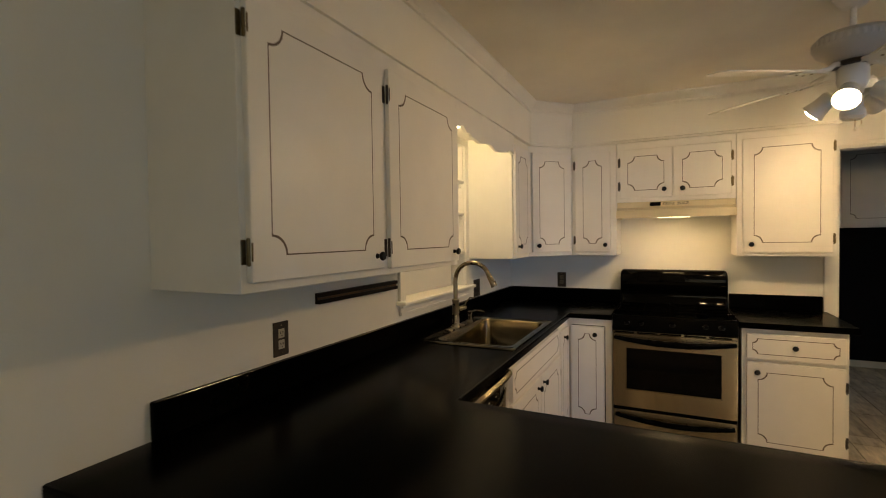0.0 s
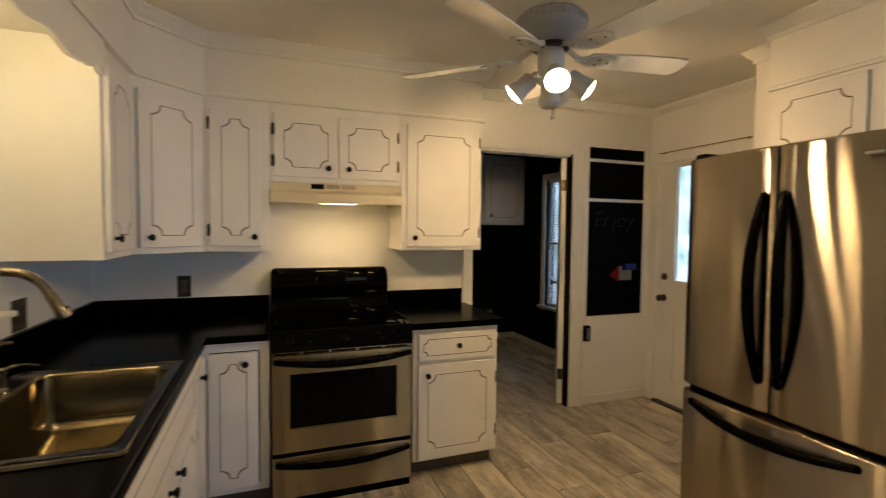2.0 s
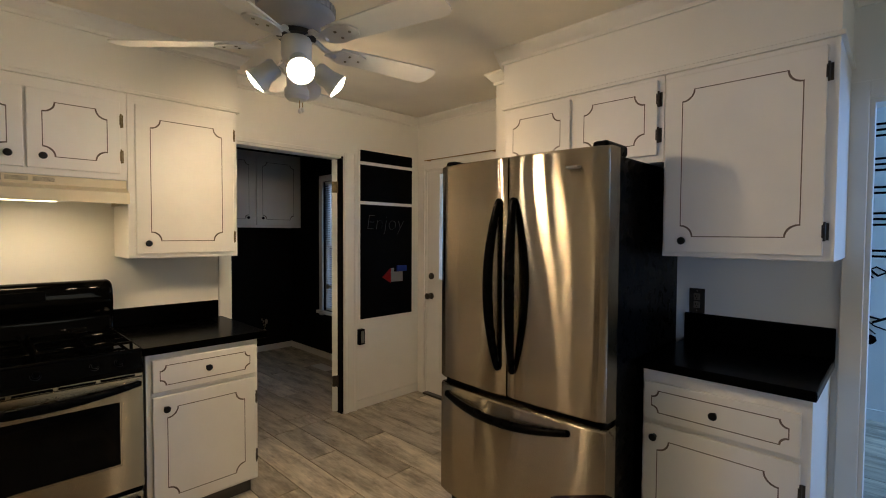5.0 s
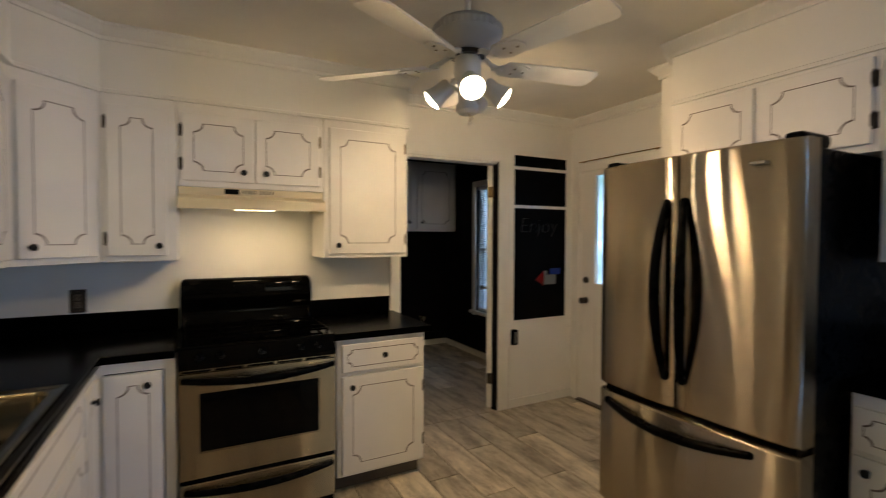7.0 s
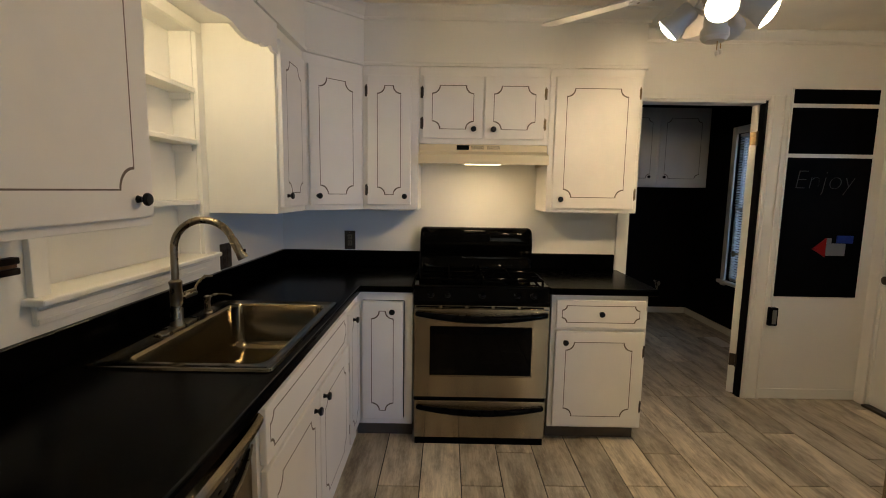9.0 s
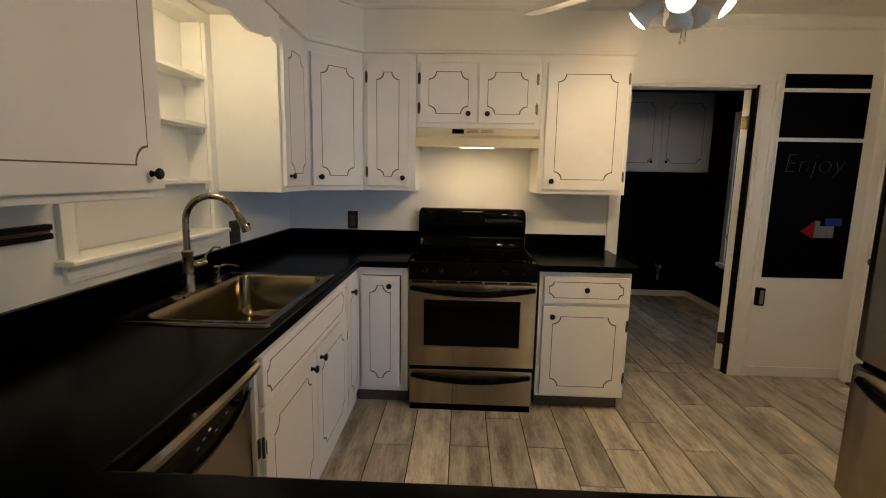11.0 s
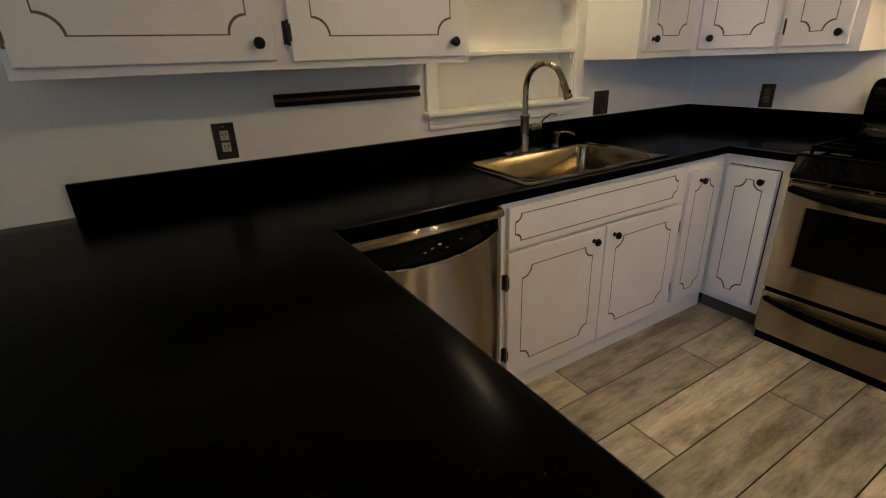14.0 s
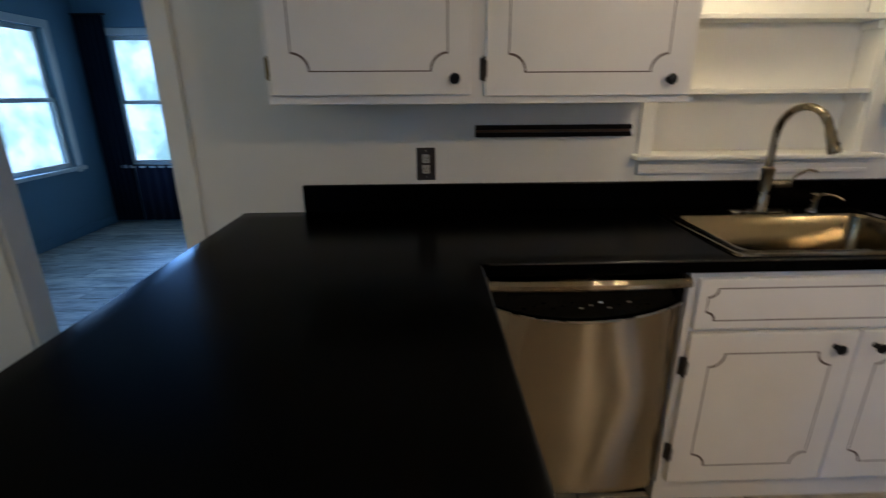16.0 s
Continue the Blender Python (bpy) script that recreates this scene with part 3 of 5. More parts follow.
# blind corner, faces east and south
c = thing("corner_base_cabinet", (0.4, 3.6, 0), "white painted corner base cabinet with two narrow doors", "cabinet", BASES)
bm = prism([(0.022, 3.027), (0.64, 3.027), (0.64, 3.352), (0.956, 3.352), (0.956, 3.978), (0.022, 3.978)], 0.09, CB)
part("body", bm, CAB, c)
part("toe_board", box(0.63, 0.955, 3.40, 3.97, 0, 0.088), TOE, c, "brown vinyl toe board, coloured darker for the shade under the cabinet")
front(c, FACE_E(0.64, 3.045, 0.125), 0.265, 0.70, (0.085, 0.65), None, inset=0.055, r=0.045)
# thin black strips draw the shadow line round the south-facing door
part("gap_shade", box(0.905, 0.910, 3.3505, 3.353, 0.13, 0.828), BLACKP, c, "black strip for the shade in the gap beside the door")
part("gap_shade", box(0.672, 0.905, 3.3505, 3.353, 0.8265, 0.8305), BLACKP, c, "black strip for the shade in the gap above the door")
front(c, FACE_S(0.668, 3.352, 0.125), 0.235, 0.70, (0.175, 0.645), None, inset=0.055, r=0.045)
# right of the range
c = thing("base_cabinet", (2.02, 3.65, 0), "white painted base cabinet with a drawer over a door", "cabinet", BASES)
carcass(c, 1.745, 2.288, 3.352, 3.978, 0.09, CB)
part("toe_board", box(1.75, 2.27, 3.41, 3.97, 0, 0.088), TOE, c, "brown vinyl toe board, coloured darker for the shade under the cabinet")
front(c, FACE_S(1.77, 3.352, 0.692), 0.50, 0.16, (0.25, 0.085), None, name="drawer", inset=0.032, r=0.026)
front(c, FACE_S(1.77, 3.352, 0.105), 0.50, 0.565, (0.055, 0.505), [(0.50, 0.12), (0.50, 0.45)], inset=0.062)
# beside the refrigerator
c = thing("base_cabinet", (3.5, 1.3, 0), "white painted base cabinet with a drawer over a door", "cabinet", BASES)
carcass(c, 3.275, XE - 0.002, 1.0, 1.60, 0.09, CB)
part("toe_board", box(3.33, XE - 0.005, 1.01, 1.59, 0, 0.088), TOE, c, "brown vinyl toe board, coloured darker for the shade under the cabinet")
front(c, FACE_W(3.275, 1.59, 0.66), 0.56, 0.165, (0.28, 0.085), None, name="drawer", inset=0.035, r=0.028)
front(c, FACE_W(3.275, 1.59, 0.10), 0.56, 0.54, (0.05, 0.49), [(0.56, 0.12), (0.56, 0.43)], inset=0.062)
# peninsula
c = thing("peninsula_base_cabinet", (1.0, 0.95, 0), "white painted base under the peninsula worktop", "cabinet", BASES)
part("body", box(0.022, 1.98, 0.66, 1.255, 0.09, CB, 0.003), CAB, c)
part("toe_board", box(0.022, 1.94, 0.70, 1.20, 0, 0.088), CAB, c)
part("filler", box(0.60, 0.64, 1.257, 1.312, 0.0, CB), CAB, c)

# ---- upper cabinets ----
UPPERS = "white upper cabinets"
c = thing("upper_cabinet", (0.18, 1.3, 1.350), "white painted two-door upper cabinet with dark routed lines", "cabinet", UPPERS)
part("body", box(0.002, 0.362, 0.655, 1.985, 1.350, SOF, 0.002), CAB, c)
front(c, FACE_E(0.362, 0.672, 1.377), 0.612, 0.748, (0.562, 0.047), [(0, 0.08), (0, 0.655)], r=0.052, hinge=AGED)
front(c, FACE_E(0.362, 1.330, 1.372), 0.632, 0.753, (0.57, 0.047), [(0, 0.08), (0, 0.655)], r=0.052)
c = thing("upper_cabinet", (0.18, 3.2, 1.33), "white painted narrow upper cabinet beside the sink nook", "cabinet", UPPERS)
part("body", box(0.002, 0.345, 2.962, 3.383, 1.33, SOF, 0.002), CREAM, c)
front(c, FACE_E(0.345, 2.99, 1.36), 0.365, 0.77, (0.05, 0.055), None, inset=0.07, r=0.05)
c = thing("corner_upper_cabinet", (0.3, 3.7, 1.33), "white painted diagonal corner upper cabinet", "cabinet", UPPERS)
part("body", prism([(0.002, 3.385), (0.345, 3.385), (0.62, 3.66), (0.62, 3.998), (0.002, 3.998)], 1.33, SOF), CAB, c)
s = math.sqrt(0.5)
front(c, Matrix(((s, 0, s, 0.362), (s, 0, -s, 3.402), (0, 1, 0, 1.36), (0, 0, 0, 1))), 0.345, 0.77, (0.045, 0.052), None, inset=0.062, r=0.05)
c = thing("upper_cabinet", (0.8, 3.83, 1.33), "white painted narrow upper cabinet beside the range hood", "cabinet", UPPERS)
part("body", box(0.622, 0.962, 3.66, 3.998, 1.33, SOF, 0.002), CAB, c)
front(c, FACE_S(0.652, 3.66, 1.36), 0.265, 0.77, (0.23, 0.053), [(0, 0.09), (0, 0.68)], inset=0.062, r=0.045)
c = thing("upper_cabinet", (1.35, 3.83, 1.75), "white painted short two-door cabinet above the range hood", "cabinet", UPPERS)
part("body", box(0.964, 1.748, 3.66, 3.998, 1.735, SOF, 0.002), CAB, c)
front(c, FACE_S(0.988, 3.66, 1.765), 0.36, 0.365, (0.305, 0.055), [(0, 0.09), (0, 0.27)], inset=0.056, r=0.046)
front(c, FACE_S(1.358, 3.66, 1.765), 0.36, 0.365, (0.055, 0.055), [(0.36, 0.09), (0.36, 0.27)], inset=0.056, r=0.046, hinge=AGED)
c = thing("upper_cabinet", (2.03, 3.83, 1.33), "white painted single-door upper cabinet beside the doorway", "cabinet", UPPERS)
part("body", box(1.75, 2.308, 3.66, 3.998, 1.33, SOF, 0.002), CAB, c)
front(c, FACE_S(1.782, 3.66, 1.355), 0.50, 0.78, (0.05, 0.055), [(0.50, 0.09), (0.50, 0.69)], inset=0.068, r=0.047, hinge=AGED)
c = thing("upper_cabinet", (3.6, 1.8, 1.8), "white painted two-door cabinet above the refrigerator", "cabinet", UPPERS)
part("body", box(3.365, XE - 0.002, 1.565, 2.455, 1.80, SOF, 0.002), CAB, c)
front(c, FACE_W(3.365, 2.435, 1.83), 0.41, 0.335, None, None, inset=0.055, r=0.046)
front(c, FACE_W(3.365, 2.0, 1.83), 0.41, 0.335, None, [(0.41, 0.09), (0.41, 0.25)], inset=0.055, r=0.046)
c = thing("upper_cabinet", (3.6, 1.26, 1.375), "white painted single-door upper cabinet beside the refrigerator", "cabinet", UPPERS)
part("body", box(3.365, XE - 0.002, 0.962, 1.562, 1.375, SOF, 0.002), CAB, c)
front(c, FACE_W(3.365, 1.55, 1.395), 0.555, 0.765, (0.08, 0.05), [(0.555, 0.09), (0.555, 0.67)], inset=0.068, r=0.047)

# ---- range ----
def aniso(m, amount=0.8, rough=0.27, wavy=0.25):
    """Brushed metal: a glossy sheet whose highlights are drawn out up and down."""
    nt = m.node_tree
    b = nt.nodes["Principled BSDF"]
    g = nt.nodes.new("ShaderNodeBsdfAnisotropic")
    t = nt.nodes.new("ShaderNodeTangent")
    t.direction_type, t.axis = "RADIAL", "Z"
    nt.links.new(t.outputs[0], g.inputs["Tangent"])
    g.inputs["Anisotropy"].default_value = amount
    g.inputs["Rotation"].default_value = 0.0
    g.inputs["Roughness"].default_value = rough
    wave = nt.nodes.new("ShaderNodeTexNoise")
    wave.inputs["Scale"].default_value, wave.inputs["Detail"].default_value = 5.0, 1.0
    tc = nt.nodes.new("ShaderNodeTexCoord")
    mp = nt.nodes.new("ShaderNodeMapping")
    mp.inputs["Scale"].default_value = (1.0, 1.0, 0.45)
    bp = nt.nodes.new("ShaderNodeBump")
    bp.inputs["Strength"].default_value, bp.inputs["Distance"].default_value = wavy, 0.012
    nt.links.new(tc.outputs["Object"], mp.inputs[0])
    nt.links.new(mp.outputs[0], wave.inputs["Vector"])
    nt.links.new(wave.outputs[0], bp.inputs["Height"])
    nt.links.new(bp.outputs[0], g.inputs["Normal"])
    nt.links.new(b.inputs["Base Color"].links[0].from_socket, g.inputs["Color"])
    nt.links.new(g.outputs[0], nt.nodes["Material Output"].inputs["Surface"])


aniso(STEEL, 0.85, 0.19)
aniso(FRIDGE, 0.88, 0.165, 0.10)


def bow(points_from, points_to, out, n=14):
    """A line between two places that bows out by a vector in the middle."""
    a, b, o = Vector(points_from), Vector(points_to), Vector(out)
    return [a.lerp(b, k / n) + o * (1 - (2 * k / n - 1) ** 2) for k in range(n + 1)]


def bar_handle(parent, a, b, out, radius, material, foot, label=""):
    """A bowed bar with a foot at each end; out points away from the door."""
    h = part("handle", tube(bow(a, b, out), radius, 10, taper=[0.75 + 0.35 * math.sin(math.pi * k / 14) for k in range(15)]), material, parent, label, True)
    for p in (a, b):
        p = Vector(p)
        part("handle_foot", tube([p, p + Vector(foot)], radius * 0.8, 8), material, h, "", True)
    return h


def holed_slab(x0, x1, z0, z1, a0, a1, b0, b1, y0, y1):
    """An upright slab with one rectangular hole, facing -y."""
    bm = bmesh.new()
    loops = []
    for y in (y0, y1):
        loops.append([[bm.verts.new((x, y, z)) for x, z in q] for q in (((x0, z0), (x1, z0), (x1, z1), (x0, z1)), ((a0, b0), (a1, b0), (a1, b1), (a0, b1)))])
    for k in range(4):
        q = (k + 1) % 4
        for out, inn in loops:
            bm.faces.new([out[k], out[q], inn[q], inn[k]])
        for w in (0, 1):
            bm.faces.new([loops[0][w][k], loops[0][w][q], loops[1][w][q], loops[1][w][k]])
    return bm


def gas_range():
    x0, x1 = 0.966, 1.722
    c = thing("range", (1.344, 3.6, 0), "stainless steel kitchen range with a glossy black cooktop and backguard", "range")
    part("body", box(x0, x1, 3.325, 3.975, 0.03, 0.822, 0.003), BLACKP, c)
    d = part("drawer", box(x0 + 0.003, x1 - 0.003, 3.285, 3.325, 0.045, 0.268, 0.006), STEEL, c, "brushed steel storage drawer")
    bar_handle(d, (x0 + 0.03, 3.272, 0.232), (x1 - 0.03, 3.272, 0.232), (0, -0.025, -0.02), 0.018, BLACKP, (0, 0.02, 0))
    part("toe_strip", box(x0 + 0.01, x1 - 0.01, 3.30, 3.335, 0.0, 0.044), BLACKP, c)
    part("gap", box(x0 + 0.004, x1 - 0.004, 3.30, 3.326, 0.268, 0.292), BLACKP, c)
    # oven door as a frame round its window
    wx0, wx1, wz0, wz1 = 1.052, 1.634, 0.412, 0.708
    bm = holed_slab(x0 + 0.003, x1 - 0.003, 0.292, 0.802, wx0, wx1, wz0, wz1, 3.282, 3.325)
    d = part("oven_door", bm, STEEL, c, "brushed steel oven door")
    part("window", box(wx0, wx1, 3.29, 3.31, wz0, wz1), BLACK, d, "dark glass oven window")
    part("window_trim", box(wx0, wx1, 3.286, 3.29, wz0, wz0 + 0.006), STEEL, d)
    part("window_trim", box(wx0, wx1, 3.286, 3.29, wz1 - 0.005, wz1), STEEL, d)
    for x in (wx0, wx1 - 0.005):
        part("window_trim", box(x, x + 0.005, 3.286, 3.29, wz0 + 0.006, wz1 - 0.005), STEEL, d)
    bar_handle(d, (x0 + 0.025, 3.268, 0.775), (x1 - 0.025, 3.268, 0.775), (0, -0.03, -0.02), 0.02, BLACKP, (0, 0.02, 0))
    s = part("vent_strip", box(x0, x1, 3.288, 3.33, 0.803, 0.822, 0.003), STEEL, c, "steel strip with dark slots")
    for k in range(5):
        part("slot", box(x0 + 0.014 + k * 0.145, x0 + 0.142 + k * 0.145, 3.284, 3.2885, 0.808, 0.817), BLACKP, s)
    # sloping control front
    part("control_front", sweep([(0, 0.822), (0, 0.915), (-0.02, 0.915), (-0.052, 0.845), (-0.05, 0.822)], [((x0, 3.335, 0), (0, 1, 0), (0, 0, 1)), ((x1, 3.335, 0), (0, 1, 0), (0, 0, 1))]), BLACK, c)
    for kx in (1.06, 1.15, 1.345, 1.54, 1.63):
        m = pose(kx, 3.299, 0.878, 66, 0, 0)
        part("control_knob", lathe([(0, 0), (0.019, 0), (0.018, 0.014), (0.013, 0.016), (0.012, 0.026), (0, 0.027)], m, 16), BLACKP, c, "", True)
    part("cooktop", box(x0 - 0.004, x1 + 0.004, 3.325, 3.965, 0.905, 0.926, 0.006), BLACK, c, "glossy black cooktop")
    for bx, by in ((1.155, 3.48), (1.535, 3.48), (1.155, 3.78), (1.535, 3.78)):
        part("burner", lathe([(0, 0.926), (0.055, 0.926), (0.055, 0.934), (0.036, 0.936), (0.036, 0.945), (0, 0.946)], Matrix.Translation((bx, by, 0)), 20), IRON, c, "", True)
    for gx0, gx1 in ((0.99, 1.335), (1.352, 1.698)):
        bm = bmesh.new()
        for y in (3.36, 3.92):
            box(gx0, gx1, y, y + 0.012, 0.945, 0.957, 0.004, bm)
        for x in (gx0, gx1 - 0.012, (gx0 + gx1) / 2 - 0.006):
            box(x, x + 0.012, 3.372, 3.92, 0.945, 0.957, 0.004, bm)
        for y in (3.48, 3.63, 3.78):
            box(gx0 + 0.012, gx1 - 0.012, y - 0.006, y + 0.006, 0.9445, 0.9565, 0.004, bm)
        for x in (gx0, gx1 - 0.012):
            for y in (3.36, 3.92):
                box(x, x + 0.012, y, y + 0.012, 0.926, 0.945, 0.001, bm)
        part("grate", bm, IRON, c, "black cast iron grate")
    # backguard with a rolled top
    prof = [(0.05, 0.926), (0.05, 1.185), (0.042, 1.2), (0.02, 1.207), (-0.004, 1.201), (-0.017, 1.186), (-0.025, 1.165), (-0.03, 1.13), (-0.03, 1.09), (-0.022, 1.05), (-0.012, 1.03), (-0.012, 0.99), (-0.035, 0.955), (-0.04, 0.926)]
    g = part("backguard", sweep(prof, [((x, 3.922 + dy, 0), (0, 1, 0), (0, 0, k)) for x, dy, k in ((x0, 0.006, 0.976), (x0 + 0.003, 0.003, 0.986), (x0 + 0.010, 0.001, 0.9945), (x0 + 0.022, 0, 1), (x1 - 0.022, 0, 1), (x1 - 0.010, 0.001, 0.9945), (x1 - 0.003, 0.003, 0.986), (x1, 0.006, 0.976))]), BLACK, c, "glossy black backguard", True)
    part("display", box(1.255, 1.435, 3.888, 3.894, 1.115, 1.165, 0.002), BLACKP, g)
    for k in range(6):
        part("button", box(1.09 + 0.02 * (k % 3), 1.1 + 0.02 * (k % 3), 3.889, 3.894, 1.12 + 0.022 * (k // 3), 1.127 + 0.022 * (k // 3)), IRON, g)
    return c


gas_range()


# ---- range hood ----
def range_hood():
    x0, x1 = 0.966, 1.745
    c = thing("range_hood", (1.355, 3.8, 1.61), "almond enamel range hood with its lamp lit", "range hood")
    prof = [(0, 1.733), (0.335, 1.733), (0.335, 1.692), (0.40, 1.668), (0.405, 1.612), (0.395, 1.612), (0.39, 1.645), (0, 1.645)]
    part("canopy", sweep(prof, [((x0, 3.998, 0), (0, -1, 0), (0, 0, 1)), ((x1, 3.998, 0), (0, -1, 0), (0, 0, 1))]), HOODM, c)
    part("side_panel", box(x0, x0 + 0.006, 3.61, 3.996, 1.612, 1.645), HOODM, c)
    part("side_panel", box(x1 - 0.006, x1, 3.61, 3.996, 1.612, 1.645), HOODM, c)
    part("switch_plate", box(1.195, 1.27, 3.656, 3.663, 1.70, 1.728, 0.002), BLACKP, c, "black switch plate")
    for a in (1.28, 1.375):
        g = part("grille", box(a, a + 0.085, 3.659, 3.663, 1.703, 1.726), HOODM, c)
        for k in range(5):
            part("louvre", box(a + 0.003, a + 0.082, 3.656, 3.659, 1.705 + k * 0.0042, 1.7065 + k * 0.0042), TOE, g)
    part("lamp_lens", box(1.245, 1.465, 3.618, 3.69, 1.611, 1.63, 0.007), HOODGLOW, c, "glowing plastic lamp lens")
    return c


range_hood()


# ---- refrigerator ----
def bowed_slab(y0, y1, z0, z1, x_front, x_back, bulge, centre, half, n=14):
    """A door whose front swells out towards the middle of the appliance."""
    bm = bmesh.new()
    rows = []
    edge = 0.012
    for k in range(n + 1):
        y = y0 + (y1 - y0) * k / n
        x = x_front + bulge * ((y - centre) / half) ** 2
        if k in (0, n):
            x += edge
        rows.append((x, y))
    def ring(z, inn):
        return [bm.verts.new((x + inn, y, z)) for x, y in rows] + [bm.verts.new((x_back, y1, z)), bm.verts.new((x_back, y0, z))]
    rings = [ring(z0, edge), ring(z0 + edge * 0.6, edge * 0.15), ring(z0 + edge, 0), ring(z1 - edge, 0), ring(z1 - edge * 0.6, edge * 0.15), ring(z1, edge)]
    for a, b in zip(rings, rings[1:]):
        for k in range(len(a)):
            q = (k + 1) % len(a)
            bm.faces.new([a[k], a[q], b[q], b[k]])
    bm.faces.new(rings[0])
    bm.faces.new(rings[-1])
    return bm


def refrigerator():
    y0, y1, mid = 1.622, 2.556, 2.10
    c = thing("refrigerator", (3.4, 2.09, 0), "stainless steel refrigerator with double doors over a freezer drawer", "refrigerator")
    part("case", box(3.055, 3.80, y0 + 0.012, y1 - 0.012, 0.03, 1.80, 0.006), BLACKP, c, "black textured case")
    part("base_grille", box(3.02, 3.06, y0 + 0.02, y1 - 0.02, 0.0, 0.075), BLACKP, c)
    cy, hw = (y0 + y1) / 2, (y1 - y0) / 2
    dl = part("door", bowed_slab(mid + 0.004, y1, 0.70, 1.828, 2.915, 3.045, 0.028, cy, hw), FRIDGE, c, "brushed steel upper door", True)
    dr = part("door", bowed_slab(y0, mid - 0.004, 0.70, 1.828, 2.915, 3.045, 0.028, cy, hw), FRIDGE, c, "brushed steel upper door", True)
    df = part("freezer_drawer", bowed_slab(y0, y1, 0.08, 0.672, 2.915, 3.045, 0.028, cy, hw), FRIDGE, c, "brushed steel freezer drawer", True)
    part("gasket", box(2.975, 3.055, y0 + 0.02, y1 - 0.02, 0.672, 0.70), BLACKP, c)
    part("gasket", box(2.99, 3.055, mid - 0.004, mid + 0.004, 0.70, 1.82), BLACKP, c)
    bar_handle(dl, (2.905, mid + 0.042, 0.84), (2.905, mid + 0.042, 1.62), (-0.05, 0.02, 0), 0.023, BLACKP, (0.03, 0, 0), "black bowed door handle")
    bar_handle(dr, (2.905, mid - 0.042, 0.84), (2.905, mid - 0.042, 1.62), (-0.05, -0.02, 0), 0.023, BLACKP, (0.03, 0, 0), "black bowed door handle")
    bar_handle(df, (2.925, y1 - 0.07, 0.625), (2.925, y0 + 0.16, 0.625), (-0.055, 0, -0.03), 0.021, BLACKP, (0.03, 0, 0), "black bowed drawer handle")
    for y in (y0 + 0.05, y1 - 0.05):
        part("hinge_cover", box(2.96, 3.16, y - 0.035, y + 0.035, 1.80, 1.852, 0.016, seg=3), BLACKP, c, "black hinge cover")
    part("maker_plate", box(2.9, 2.93, 1.735, 1.79, 1.742, 1.752, 0.001), GREYP, dr)
    return c


refrigerator()


# ---- dishwasher ----
def dishwasher():
    y0, y1 = 1.322, 1.918
    c = thing("dishwasher", (0.4, 1.62, 0), "stainless steel dishwasher with a curved black control strip", "dishwasher")
    part("tub", box(0.08, 0.605, y0 + 0.005, y1 - 0.005, 0.10, 0.872), BLACKP, c)
    part("toe_board", box(0.1, 0.585, y0 + 0.005, y1 - 0.005, 0.0, 0.098), BLACKP, c)
    n, m = 24, 26
    def low(u):
        return 0.775 - 0.05 * (1 - (2 * u - 1) ** 2)
    bm = bmesh.new()
    grid = []
    for j in range(m + 1):
        row = []
        for i in range(n + 1):
            u, v = i / n, j / m
            z = 0.062 + v * (low(u) - 0.062)
            x = 0.634 + 0.022 * (1 - (2 * u - 1) ** 4) + 0.007 * math.sin(2 * math.pi * v * 0.95 + 0.3) * math.sin(math.pi * u)
            if j == 0 or i in (0, n):
                x -= 0.01
            row.append(bm.verts.new((x, y0 + u * (y1 - y0), z)))
        grid.append(row)
    back = [[bm.verts.new((0.61, v.co.y, v.co.z)) for v in r] for r in (grid[0], grid[-1])]
    for a, b in zip(grid, grid[1:]):
        for i in range(n):
            bm.faces.new([a[i], a[i + 1], b[i + 1], b[i]])
    for i in range(n):
        bm.faces.new([grid[0][i], grid[0][i + 1], back[0][i + 1], back[0][i]])
        bm.faces.new([grid[-1][i], grid[-1][i + 1], back[1][i + 1], back[1][i]])
    d = part("door_panel", bm, STEEL, c, "brushed steel door panel", True)
    bm = bmesh.new()
    rows = []
    for i in range(n + 1):
        u = i / n
        y = y0 + u * (y1 - y0)
        x = 0.628 + 0.018 * (1 - (2 * u - 1) ** 4)
        rows.append([bm.verts.new((x, y, low(u) + 0.0005)), bm.verts.new((x, y, 0.83)), bm.verts.new((0.61, y, 0.83)), bm.verts.new((0.61, y, low(u) + 0.0005))])
    for a, b in zip(rows, rows[1:]):
        for k in range(4):
            q = (k + 1) % 4
            bm.faces.new([a[k], a[q], b[q], b[k]])
    p = part("control_strip", bm, BLACK, d, "glossy black control strip", True)
    for k in range(14):
        u = 0.18 + k * 0.048
        y = y0 + u * (y1 - y0)
        x = 0.628 + 0.018 * (1 - (2 * u - 1) ** 4)
        part("button", box(x - 0.002, x + 0.0015, y - 0.006, y + 0.006, 0.766 + 0.009 * (k % 3), 0.771 + 0.009 * (k % 3), 0.0005), WHITEP if k == 8 else GREYP if k in (6, 7, 9, 11) else BLACKP, p)
    part("trim_line", tube([(0.635 + 0.022 * (1 - (2 * k / 20 - 1) ** 4), y0 + 0.004 + (y1 - y0 - 0.008) * k / 20, low(k / 20) + 0.001) for k in range(21)], 0.0035, 8), NICKEL, d, "", True)
    part("top_lip", sweep([(0, 0), (0.048, 0.0), (0.06, 0.010), (0.06, 0.022), (0.05, 0.033), (0, 0.036)], [((0.606 + 0.012 * (1 - (2 * k / 16 - 1) ** 4), y0 + (y1 - y0) * k / 16, 0.831), (1, 0, 0), (0, 0, 1)) for k in range(17)]), STEEL, d, "steel lip that serves as handle", True)
    return c


dishwasher()


